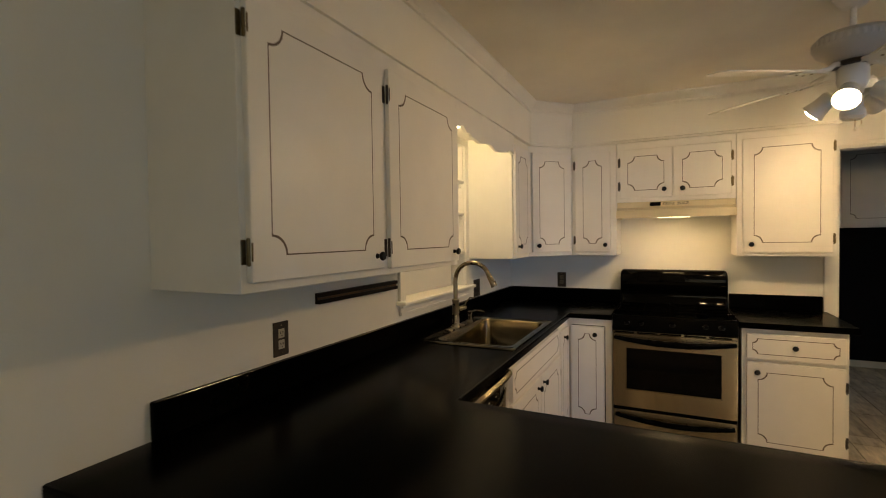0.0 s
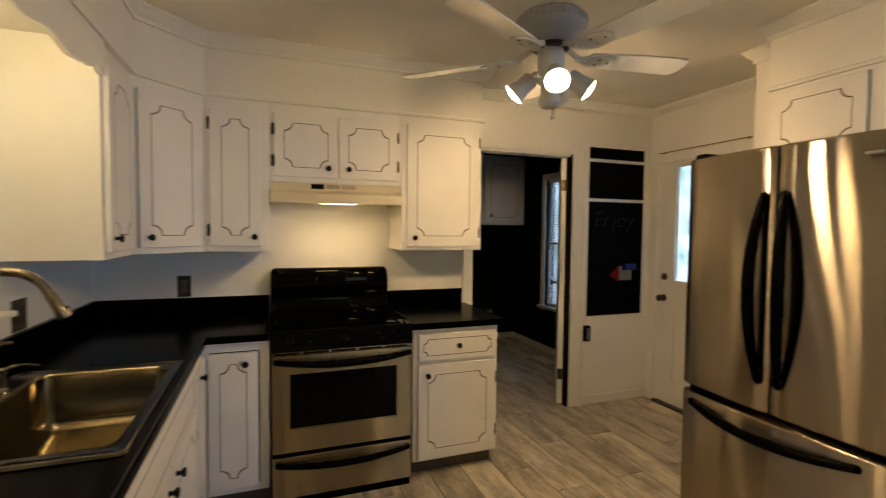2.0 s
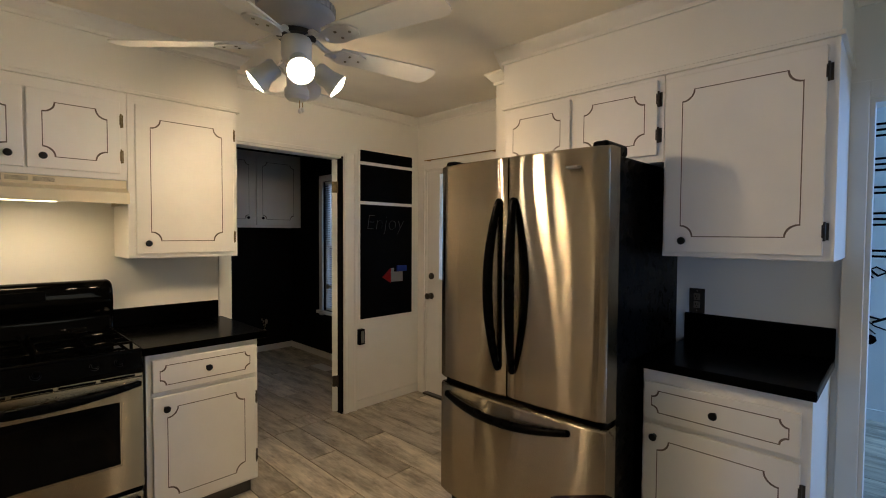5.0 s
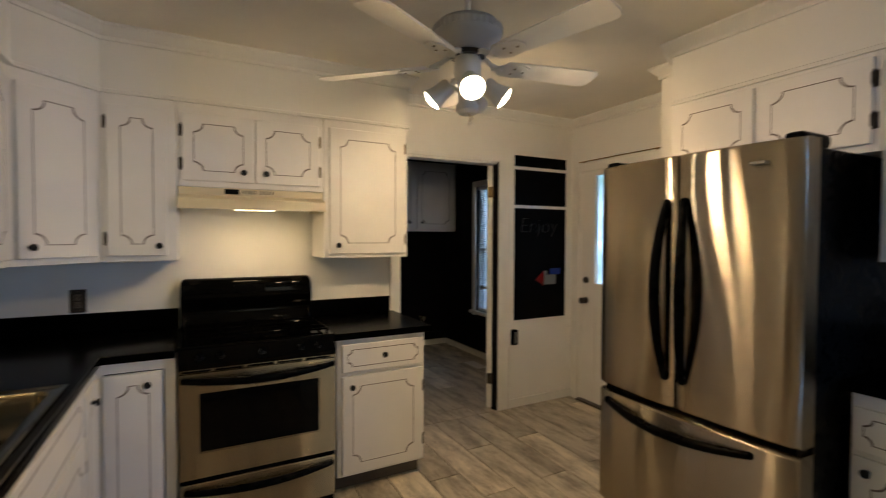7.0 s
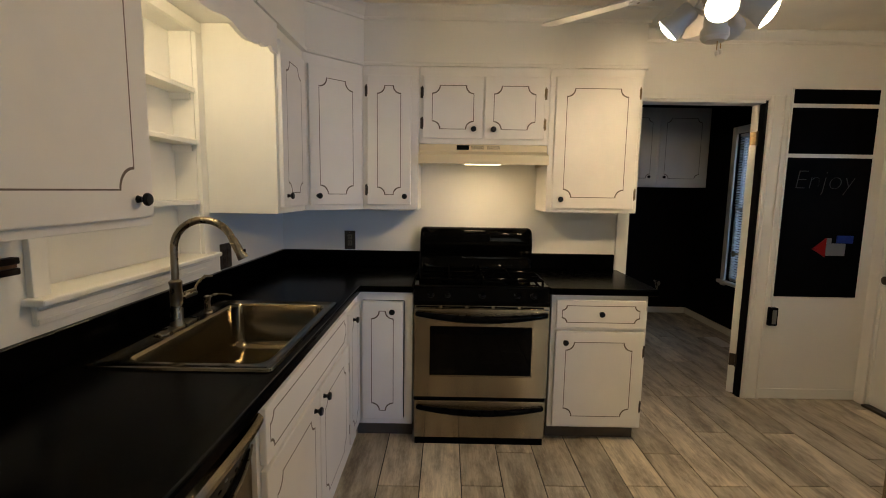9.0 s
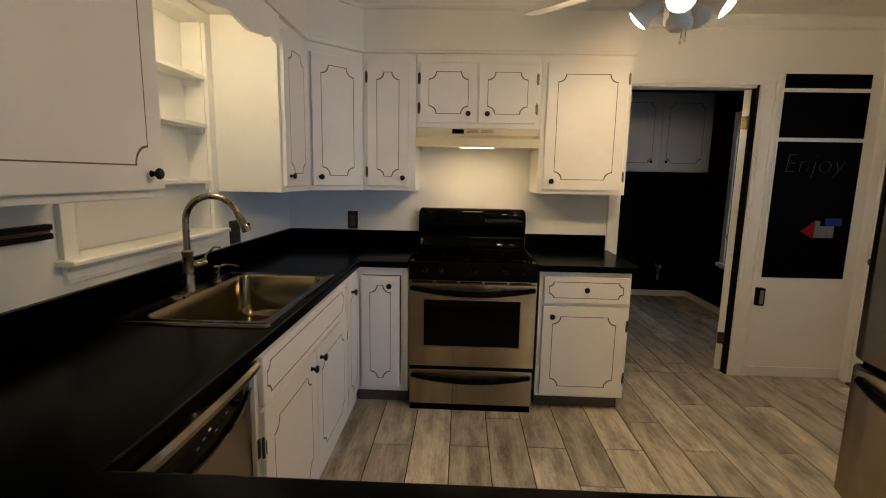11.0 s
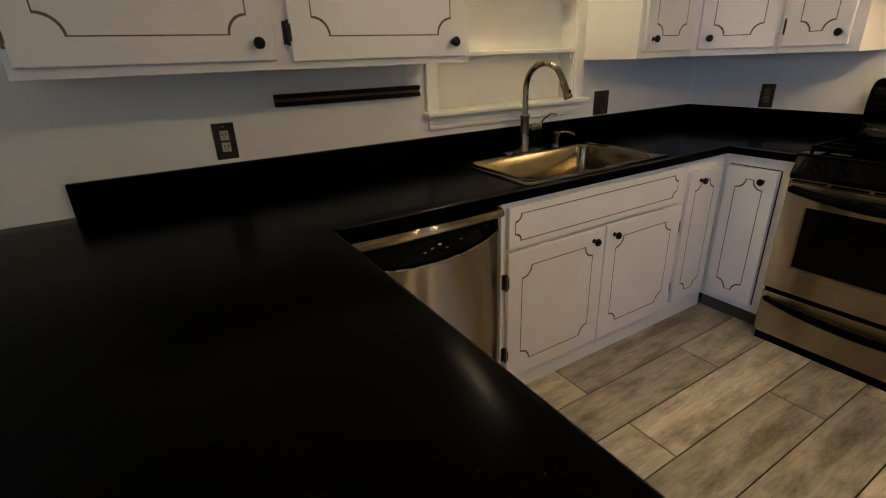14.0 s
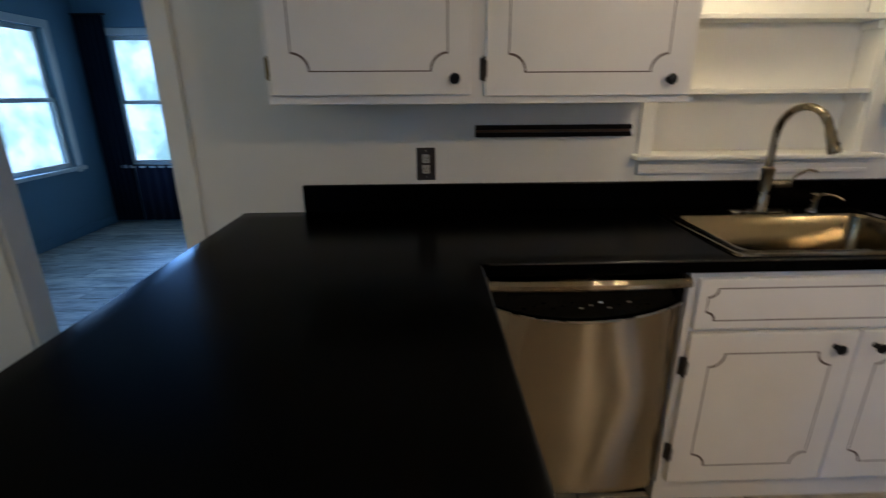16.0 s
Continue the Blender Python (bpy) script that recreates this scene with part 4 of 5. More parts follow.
# ---- sink, tap, dispenser ----
def rounded(x0, x1, y0, y1, r, n=6):
    out = []
    for cx, cy, a0 in ((x1 - r, y1 - r, 0), (x0 + r, y1 - r, 90), (x0 + r, y0 + r, 180), (x1 - r, y0 + r, 270)):
        for k in range(n + 1):
            a = radians(a0 + 90 * k / n)
            out.append((cx + r * math.cos(a), cy + r * math.sin(a)))
    return out


def sink():
    c = thing("sink", (0.35, 2.475, CT), "stainless steel drop-in sink with one deep bowl", "sink")
    bm = bmesh.new()
    shapes = [(0.081, 0.638, 2.052, 2.89, 0.02, 0.9205), (0.083, 0.636, 2.054, 2.888, 0.02, 0.9275), (0.091, 0.628, 2.062, 2.88, 0.018, 0.929), (0.098, 0.621, 2.069, 2.873, 0.018, 0.9255),
              (0.168, 0.600, 2.104, 2.835, 0.05, 0.925), (0.176, 0.592, 2.112, 2.827, 0.048, 0.915), (0.186, 0.582, 2.122, 2.817, 0.045, 0.76), (0.196, 0.572, 2.132, 2.807, 0.05, 0.735), (0.22, 0.536, 2.164, 2.783, 0.06, 0.722)]
    rings = [[bm.verts.new((x, y, z)) for x, y in rounded(a, b, d, e, r)] for a, b, d, e, r, z in shapes]
    for p, q in zip(rings, rings[1:]):
        for k in range(len(p)):
            s = (k + 1) % len(p)
            bm.faces.new([p[k], p[s], q[s], q[k]])
    mid = bm.verts.new((0.378, 2.475, 0.717))
    for k in range(len(rings[-1])):
        bm.faces.new([rings[-1][k], rings[-1][(k + 1) % len(rings[-1])], mid])
    part("bowl", bm, SINKM, c, "", True)
    part("drain", lathe([(0.0, 0.714), (0.03, 0.716), (0.042, 0.7245), (0.045, 0.723), (0.045, 0.718)], Matrix.Translation((0.378, 2.475, 0)), 24), NICKEL, c, "round drain", True)
    c = thing("tap", (0.13, 2.465, 0.926), "brushed nickel gooseneck kitchen tap with a pull-down spray", "tap")
    part("deck_plate", prism(rounded(0.105, 0.158, 2.34, 2.59, 0.026), 0.9265, 0.933, 0.003), NICKEL, c, "", True)
    part("body", lathe([(0, 0.932), (0.027, 0.932), (0.026, 0.942), (0.0215, 0.95), (0.021, 1.085), (0.0235, 1.09), (0.0235, 1.10), (0.016, 1.106), (0, 1.106)], Matrix.Translation((0.131, 2.465, 0)), 24), NICKEL, c, "", True)
    d = Vector((0.97, 0.13, 0)).normalized()
    base = Vector((0.131, 2.465, 0))
    pts = [base + Vector((0, 0, 1.10 + 0.02 * k)) for k in range(7)]
    R = 0.108
    for k in range(1, 17):
        a = math.pi - radians(158) * k / 16
        pts.append(base + d * (R + R * math.cos(a)) + Vector((0, 0, 1.22 + R * 1.02 * math.sin(a))))
    end = pts[-1]
    way = (pts[-1] - pts[-2]).normalized()
    part("neck", tube(pts, 0.0135, 14), NICKEL, c, "", True)
    part("spray_head", tube([end, end + way * 0.012, end + way * 0.055, end + way * 0.08, end + way * 0.085], 0.016, 14, taper=[0.85, 1.0, 1.05, 1.25, 1.15]), NICKEL, c, "", True)
    part("spray_button", box(-0.003, 0.003, -0.004, 0.004, 0, 0.014, 0.001, m=Matrix.Translation(end + way * 0.06 + d * 0.017)), BLACKP, c)
    h = part("handle_stub", tube([(0.131, 2.485, 1.035), (0.14, 2.505, 1.038), (0.16, 2.545, 1.045)], 0.0145, 12), NICKEL, c, "", True)
    part("lever", tube([(0.158, 2.54, 1.05), (0.165, 2.553, 1.075), (0.18, 2.585, 1.10), (0.195, 2.61, 1.095)], 0.005, 8), NICKEL, h, "", True)
    c = thing("soap_dispenser", (0.14, 2.67, 0.926), "small brushed nickel soap dispenser beside the tap", "dispenser")
    part("pump", lathe([(0, 0.926), (0.021, 0.926), (0.02, 0.934), (0.012, 0.938), (0.011, 0.975), (0.014, 0.98), (0.014, 0.995), (0.009, 1.0), (0, 1.0)], Matrix.Translation((0.14, 2.67, 0)), 16), NICKEL, c, "", True)
    part("spout", tube([(0.14, 2.67, 0.99), (0.165, 2.685, 1.002), (0.20, 2.70, 1.0), (0.225, 2.71, 0.99)], 0.0045, 8), NICKEL, c, "", True)


sink()

# ---- nook over the sink ----
structure("window_1", box(-0.118, -0.10, 2.05, 2.905, 1.12, 2.13), CREAM, "boarded window recess painted cream", "window")
sh = thing("wall_shelf", (-0.05, 2.48, 1.12), "cream painted shelves built into the window recess", "shelf")
for z in (1.372, 1.64, 1.866):
    part("shelf_board", box(-0.098, 0.012, 2.055, 2.90, z, z + 0.02, 0.003), CREAM, sh)
    part("cleat", box(-0.098, -0.01, 2.885, 2.90, z - 0.03, z - 0.001), CREAM, sh)
    part("cleat", box(-0.098, -0.01, 2.055, 2.07, z - 0.03, z - 0.001), CREAM, sh)
w = tagged(part("window_casing", box(0, 0.02, 1.992, 2.05, 1.13, 2.13, 0.003), CREAM), "cream painted window casing with stool and apron", "casing", kind="structure")
part("casing_leg", box(0, 0.02, 2.905, 2.96, 1.13, 2.13, 0.003), CREAM, w)
part("casing_head", box(0, 0.02, 1.992, 2.96, 2.13, 2.18, 0.003), CREAM, w)
part("jamb", box(-0.098, 0.0, 2.05, 2.0545, 1.13, 2.13), CREAM, w)
part("jamb", box(-0.098, 0.0, 2.9005, 2.905, 1.13, 2.13), CREAM, w)
part("stool", box(-0.098, 0.062, 1.974, 2.985, 1.121, 1.143, 0.007, seg=3), CREAM, w)
part("apron", box(0, 0.016, 2.0, 2.962, 1.061, 1.121, 0.003), TRIM, w)
part("apron_bead", box(0.016, 0.03, 2.0, 2.962, 1.104, 1.121, 0.005), TRIM, w)
part("apron_bead", box(0.016, 0.021, 2.0, 2.962, 1.063, 1.080, 0.002), TRIM, w)


def valance():
    y0, y1, n = 1.987, 2.960, 60
    def edge(u):
        s = min(u, 1 - u) * (y1 - y0)
        knots = ((0, 2.052), (0.035, 2.052), (0.085, 2.068), (0.15, 2.042), (0.19, 2.046), (0.21, 2.034), (0.33, 2.020), (0.4865, 2.040))
        for (a, za), (b, zb) in zip(knots, knots[1:]):
            if s <= b + 1e-6:
                k = (s - a) / (b - a)
                return za + (zb - za) * (3 * k * k - 2 * k ** 3)
    bm = bmesh.new()
    rings = []
    for k in range(n + 1):
        u = k / n
        y, z = y0 + u * (y1 - y0), edge(u)
        rings.append([bm.verts.new(p) for p in ((0.362, y, z), (0.362, y, SOF), (0.344, y, SOF), (0.344, y, z))])
    for a, b in zip(rings, rings[1:]):
        for k in range(4):
            q = (k + 1) % 4
            bm.faces.new([a[k], a[q], b[q], b[k]])
    bm.faces.new(rings[0])
    bm.faces.new(rings[-1])
    return bm


structure("valance", valance(), CAB, "white scalloped valance board over the sink nook", "valance")
c = thing("ceiling_light", (0.25, 2.24, SOF), "small lit lamp under the soffit of the sink nook", "lamp")
part("base", lathe([(0, 0), (0.055, 0), (0.05, -0.018), (0.02, -0.025), (0, -0.025)], Matrix.Translation((0.25, 2.24, SOF)), 20), WHITEP, c, "", True)
part("bulb", lathe([(0, -0.024), (0.016, -0.026), (0.03, -0.05), (0.026, -0.072), (0, -0.085)], Matrix.Translation((0.25, 2.24, SOF)), 16), BULB, c, "glowing bulb", True)

# ---- outlets and the knife bar ----
def outlet(m, w, gangs, group, label, insert=SOCKET):
    at = m.translation
    c = thing("wall_outlet", at, label, "outlet", group)
    part("plate", box(-w / 2, w / 2, -0.065, 0.065, 0, 0.006, 0.002, m=m), BRONZE, c)
    for g in range(gangs):
        u = (g - (gangs - 1) / 2) * 0.046
        for v in (-0.021, 0.021):
            s = part("socket", box(u - 0.0155, u + 0.0155, v - 0.0175, v + 0.0175, 0.0, 0.0085, 0.003, m=m), insert, c)
            for du in (-0.006, 0.006):
                part("slot", box(u + du - 0.0012, u + du + 0.0012, v - 0.001, v + 0.008, 0.0085, 0.009, m=m), BLACKP, s)
            part("slot", box(u - 0.002, u + 0.002, v - 0.010, v - 0.006, 0.0085, 0.009, m=m), BLACKP, s)
        for v in (-0.052, 0.052):
            part("screw", lathe([(0.003, 0.006), (0.003, 0.0075), (0, 0.0078)], m @ Matrix.Translation((u, v, 0)), 8), NICKEL, c)
    return c


OUT = "bronze outlet plates"
outlet(FACE_E(0.0, 1.14, 1.112), 0.075, 1, OUT, "dark bronze wall plate with a tan double socket")
outlet(FACE_E(0.0, 3.14, 1.10), 0.118, 2, OUT, "wide bronze wall plate beside the window sill", BRONZE)
outlet(FACE_S(0.469, 4.0, 1.10), 0.075, 1, OUT, "bronze wall plate with brown sockets above the corner worktop", BROWNS)
outlet(FACE_W(XE, 1.55, 1.125), 0.075, 1, OUT, "dark wall plate beside the refrigerator", BROWNS)
c = thing("knife_rack", (0.01, 1.65, 1.22), "dark walnut magnetic knife bar, empty", "knife rack")
part("backing", box(0.0, 0.012, 1.336, 1.958, 1.2160, 1.2620, 0.002), WOODBAR, c)
part("rail", box(0.012, 0.024, 1.336, 1.958, 1.2440, 1.2620, 0.003), WOODBAR, c)
part("rail", box(0.012, 0.024, 1.336, 1.958, 1.2160, 1.2340, 0.003), WOODBAR, c)
part("strip", box(0.012, 0.016, 1.338, 1.956, 1.2345, 1.2435), GOLDWOOD, c, "dull golden brown strip")

# ---- ceiling fan ----
def ceiling_fan(cx, cy, phi):
    c = thing("ceiling_fan", (cx, cy, CEILING), "white five-blade ceiling fan with four lit spot lamps", "ceiling fan")
    T = Matrix.Translation((cx, cy, 0))
    part("canopy", lathe([(0, CEILING), (0.075, CEILING), (0.072, CEILING - 0.02), (0.045, CEILING - 0.06), (0.02, CEILING - 0.07), (0, CEILING - 0.07)], T, 28), FANW, c, "", True)
    part("rod", lathe([(0.012, CEILING - 0.06), (0.012, 2.34)], T, 12), FANW, c, "", True)
    part("motor", lathe([(0, 2.352), (0.06, 2.352), (0.125, 2.338), (0.142, 2.318), (0.142, 2.292), (0.132, 2.268), (0.102, 2.248), (0.088, 2.229), (0.062, 2.222), (0, 2.222)], T, 36), FANW_SHADED, c, "", True)
    ring = bmesh.new()
    for k in range(36):
        a = 2 * math.pi * k / 36
        box(-0.004, 0.004, -0.006, 0.006, -0.013, 0.013, 0.0, ring, Matrix.Translation((cx + 0.141 * math.cos(a), cy + 0.141 * math.sin(a), 2.305)) @ Matrix.Rotation(a, 4, "Z"))
    tagged(part("cooling_ring", ring, FANG, c, "ring of small grey cooling fins"), kind="stuff")
    part("flywheel", lathe([(0, 2.221), (0.07, 2.221), (0.072, 2.203), (0, 2.203)], T, 28), BRONZE, c, "", True)
    part("switch_housing", lathe([(0, 2.2025), (0.05, 2.2025), (0.056, 2.19), (0.056, 2.135), (0.05, 2.115), (0.037, 2.098), (0.037, 2.02), (0.045, 2.01), (0.045, 1.985), (0.034, 1.972), (0, 1.969)], T, 28), FANW, c, "", True)
    hang = T @ Matrix.Translation((0, 0, 2.178)) @ Matrix.Rotation(radians(-2.2), 4, "Y")     # the blades hang a little askew
    for k in range(5):
        m = hang @ Matrix.Rotation(radians(phi + 72 * k), 4, "Z") @ Matrix.Rotation(radians(-11), 4, "X")
        outline = [(0.17, -0.046), (0.26, -0.055), (0.45, -0.062), (0.60, -0.067), (0.628, -0.065), (0.645, -0.05), (0.652, -0.03), (0.652, 0.03), (0.645, 0.05), (0.628, 0.065), (0.60, 0.067), (0.45, 0.062), (0.26, 0.055), (0.17, 0.046)]
        bm = prism(outline, -0.003, 0.003)
        bmesh.ops.transform(bm, matrix=m, verts=bm.verts)
        b = part("blade", bm, FANW, c)
        bm = prism([(0.12, -0.014), (0.14, -0.02), (0.165, -0.04), (0.20, -0.05), (0.25, -0.046), (0.285, -0.03), (0.30, 0), (0.285, 0.03), (0.25, 0.046), (0.20, 0.05), (0.165, 0.04), (0.14, 0.02), (0.12, 0.014)], -0.0095, -0.0035, 0.0)
        bmesh.ops.transform(bm, matrix=m, verts=bm.verts)
        part("blade_iron", bm, FANW, b, "oval blade iron")
        mm = T @ Matrix.Rotation(radians(phi + 72 * k), 4, "Z")
        part("iron_arm", tube([mm @ Vector((0.05, 0, 2.212)), mm @ Vector((0.085, 0, 2.208)), mm @ Vector((0.11, 0, 2.19)), mm @ Vector((0.16, 0, 2.172))], 0.011, 8), FANW, b, "", True)
        for u, v in ((0.215, -0.02), (0.215, 0.02), (0.265, 0)):
            part("screw", lathe([(0.006, -0.0095), (0.005, -0.0125), (0, -0.013)], m @ Matrix.Translation((u, v, 0)), 8), NICKEL, b)
    for az, pitch, watts, cone in ((-113, 38, 1.0, 172), (-30, 36, 1.1, 172), (44, 22, 2.1, 140), (146, 40, 0.95, 172)):
        a = radians(az)
        o = Vector((math.cos(a), math.sin(a), 0))
        arm0, arm1 = Vector((cx, cy, 2.065)) + o * 0.03, Vector((cx, cy, 2.082)) + o * 0.088
        h = part("lamp_arm", tube([arm0, arm0.lerp(arm1, 0.6) + Vector((0, 0, 0.012)), arm1], 0.009, 8), FANW, c, "", True)
        way = (o * math.cos(radians(pitch)) + Vector((0, 0, -math.sin(radians(pitch))))).normalized()
        m = Matrix.Translation(arm1 - way * 0.02) @ way.to_track_quat("Z", "Y").to_matrix().to_4x4()
        part("shade", lathe([(0, 0), (0.028, 0.0), (0.035, 0.01), (0.037, 0.055), (0.049, 0.100), (0.047, 0.100), (0.034, 0.055), (0.031, 0.012), (0, 0.008)], m, 24), FANW, h, "white spot lamp shade", True)
        part("bulb", lathe([(0, 0.02), (0.018, 0.022), (0.032, 0.06), (0.045, 0.088), (0.04, 0.102), (0.02, 0.11), (0, 0.112)], m, 20), BULB, h, "glowing reflector bulb", True)
        p = m @ Vector((0, 0, 0.135))
        lamp("spot_lamp", "SPOT", p, FANW_WATTS * watts, WARM, 0.045, p + way, cone=cone)
    for dx, dy, ln in ((0.005, -0.012, 0.035), (0.035, 0.02, 0.02)):
        bm = tube([(cx + dx, cy + dy, 1.975), (cx + dx, cy + dy, 1.975 - ln)], 0.0015, 6)
        ch = part("pull_chain", bm, BRASS, c)
        part("pull_knob", lathe([(0, 0.0), (0.006, -0.004), (0.007, -0.014), (0, -0.022)], Matrix.Translation((cx + dx, cy + dy, 1.975 - ln)), 10), WHITEP, ch, "", True)


ceiling_fan(2.045, 2.438, -4.2)

# ---- doors ----
LEAF = pose(3.262, 4.05, 0, 0, 0, 57)     # local x runs along the leaf from its hinge edge
door = tagged(part("door_1", box(0, 0.86, 0, 0.044, 0.012, 2.062, 0.002, m=LEAF), TRIM), "white painted inner door standing wide open into the back room", "door", kind="structure")
for z in (0.262, 1.84):
    bm = box(-0.002, 0.0, 0.002, 0.042, z - 0.045, z + 0.045, m=LEAF)
    tube([(3.258, 4.043, z - 0.048), (3.258, 4.043, z + 0.048)], 0.0065, 8, bm)
    part("hinge", bm, AGED if z > 1 else BRONZE, door, "brass butt hinge" if z > 1 else "darkened butt hinge")
part("door_knob", lathe([(0, 0), (0.026, 0), (0.024, 0.006), (0.011, 0.01), (0.011, 0.03), (0.026, 0.045), (0.027, 0.06), (0, 0.068)], LEAF @ pose(0.79, 0.044, 0.95, -90, 0, 0), 16), NICKEL, door, "", True)

bm = box(4.108, 4.15, 3.052, 3.20, 0.02, 2.035)
box(4.108, 4.15, 3.73, 3.898, 0.02, 2.035, bm=bm)
box(4.108, 4.15, 3.20, 3.73, 0.02, 1.06, bm=bm)
box(4.108, 4.15, 3.20, 3.73, 2.0, 2.035, bm=bm)
door = tagged(part("door_2", bm, TRIM), "white exterior door with a tall glass light", "door", kind="structure")
for a, b, z0, z1 in ((3.72, 3.745, 1.04, 2.02), (3.185, 3.21, 1.04, 2.02)):
    part("glazing_bead", box(4.098, 4.108, a, b, z0, z1, 0.002), TRIM, door)
for z in (1.04, 1.995):
    part("glazing_bead", box(4.098, 4.108, 3.21, 3.72, z, z + 0.025, 0.002), TRIM, door)
g = part("pane", box(4.125, 4.131, 3.2, 3.73, 1.06, 2.0), GLASS, door, "clear glass pane")
g.visible_shadow = False
part("panel_mould", box(4.1005, 4.108, 3.2, 3.73, 0.2, 0.22, 0.002), TRIM, door)
part("panel_mould", box(4.1005, 4.108, 3.2, 3.73, 0.86, 0.88, 0.002), TRIM, door)
part("panel_mould", box(4.1005, 4.108, 3.71, 3.73, 0.22, 0.86, 0.002), TRIM, door)
part("door_knob", lathe([(0, 0), (0.03, 0), (0.028, 0.008), (0.012, 0.012), (0.012, 0.03), (0.027, 0.042), (0.028, 0.058), (0, 0.068)], pose(4.108, 3.825, 0.905, 0, -90, 0), 18), BRONZE, door, "dark metal door knob", True)
part("deadbolt", lathe([(0, 0), (0.03, 0), (0.028, 0.012), (0.012, 0.015), (0.01, 0.025), (0, 0.026)], pose(4.108, 3.822, 1.085, 0, -90, 0), 18), BRONZE, door, "dark metal deadbolt", True)
structure("threshold", box(4.06, 4.16, 3.06, 3.89, 0.0, 0.018, 0.004), BRONZE, "dark metal door threshold", "threshold")
c = thing("curtain_rod", (4.07, 3.48, 2.125), "thin brass curtain rod above the exterior door", "curtain rod")
part("rod", tube([(4.066, 3.06, 2.125), (4.066, 3.88, 2.125)], 0.004, 8), BRASS, c, "", True)
part("bracket", tube([(4.066, 3.84, 2.125), (4.099, 3.84, 2.125)], 0.006, 8), BRASS, c, "", True)
part("bracket", tube([(4.066, 3.10, 2.125), (4.099, 3.10, 2.125)], 0.006, 8), BRASS, c, "", True)

# ---- chalkboard wall ----
c = thing("chalkboard", (3.745, 3.999, 1.45), "black chalkboard panels with white strips and faint chalk writing", "chalkboard")
for z0, z1 in ((0.75, 1.711), (1.737, 2.04), (2.066, 2.16)):
    part("panel", box(3.45, 4.018, 3.994, 4.0, z0, z1, 0.001), CHALK, c)
for z in (1.711, 2.04):
    part("strip", box(3.446, 4.022, 3.991, 4.0, z + 0.0005, z + 0.0255, 0.001), TRIM, c, "white dividing strip")
part("edge_bead", box(3.432, 3.444, 3.99, 4.0, 0.72, 2.17, 0.002), TRIM, c)
word = bpy.data.curves.new("chalk_word", "FONT")
word.body, word.size, word.extrude, word.offset, word.shear = "Enjoy", 0.19, 0.0004, -0.0062, 0.15
text = new("chalk_word", word)
bpy.context.view_layer.update()
me = bpy.data.meshes.new_from_object(text)
bpy.data.objects.remove(text)
bm = bmesh.new()
bm.from_mesh(me)
bmesh.ops.transform(bm, matrix=Matrix(((1, 0, 0, 3.497), (0, 0, -1, 3.9932), (0, 1, 0, 1.50), (0, 0, 0, 1))), verts=bm.verts)
part("chalk_word", bm, CHALKW, c, "faint chalk word")
c = thing("magnet", (3.8, 3.994, 1.1), "red, grey and blue plastic magnet on the chalkboard", "magnet")
bm = bmesh.new()
q = [bm.verts.new(p) for p in ((3.675, 3.9935, 1.09), (3.765, 3.9935, 1.165), (3.765, 3.9935, 1.035), (3.675, 3.984, 1.09), (3.765, 3.984, 1.165), (3.765, 3.984, 1.035))]
for f in ((0, 1, 2), (3, 4, 5), (0, 1, 4, 3), (1, 2, 5, 4), (2, 0, 3, 5)):
    bm.faces.new([q[k] for k in f])
part("roof", bm, RED, c, "red pointed piece")
part("house", box(3.767, 3.90, 3.984, 3.9935, 1.045, 1.13, 0.002), GREYP, c, "grey block")
part("chimney", box(3.767, 3.80, 3.984, 3.9935, 1.132, 1.165, 0.001), GREYP, c)
part("sign", box(3.835, 3.945, 3.98, 3.99, 1.133, 1.185, 0.002), BLUE, c, "blue label")
c = thing("key_box", (3.439, 3.98, 0.6), "small dark and silver box hung below the chalkboard", "key box")
part("body", box(3.409, 3.469, 3.955, 4.0, 0.545, 0.675, 0.008), BLACKP, c)
part("cover", box(3.426, 3.454, 3.948, 3.9555, 0.56, 0.66, 0.003), GREYP, c, "silver cover strip")
part("cord", tube([(3.439, 3.985, 0.675), (3.432, 3.99, 0.71), (3.446, 3.99, 0.755)], 0.002, 6), WHITEP, c)

# ---- back room ----
c = thing("upper_cabinet", (3.5, 6.26, 1.53), "grey-white upper cabinet on the black wall of the back room", "cabinet")
part("body", box(2.40, 4.06, 6.10, YB - 0.001, 1.53, 2.40, 0.003), CAB, c)
for a, k in ((2.42, 0.44), (2.955, 0.44), (3.50, 0.065)):
    front(c, FACE_S(a, 6.10, 1.555), 0.525, 0.80, (k, 0.085), None)



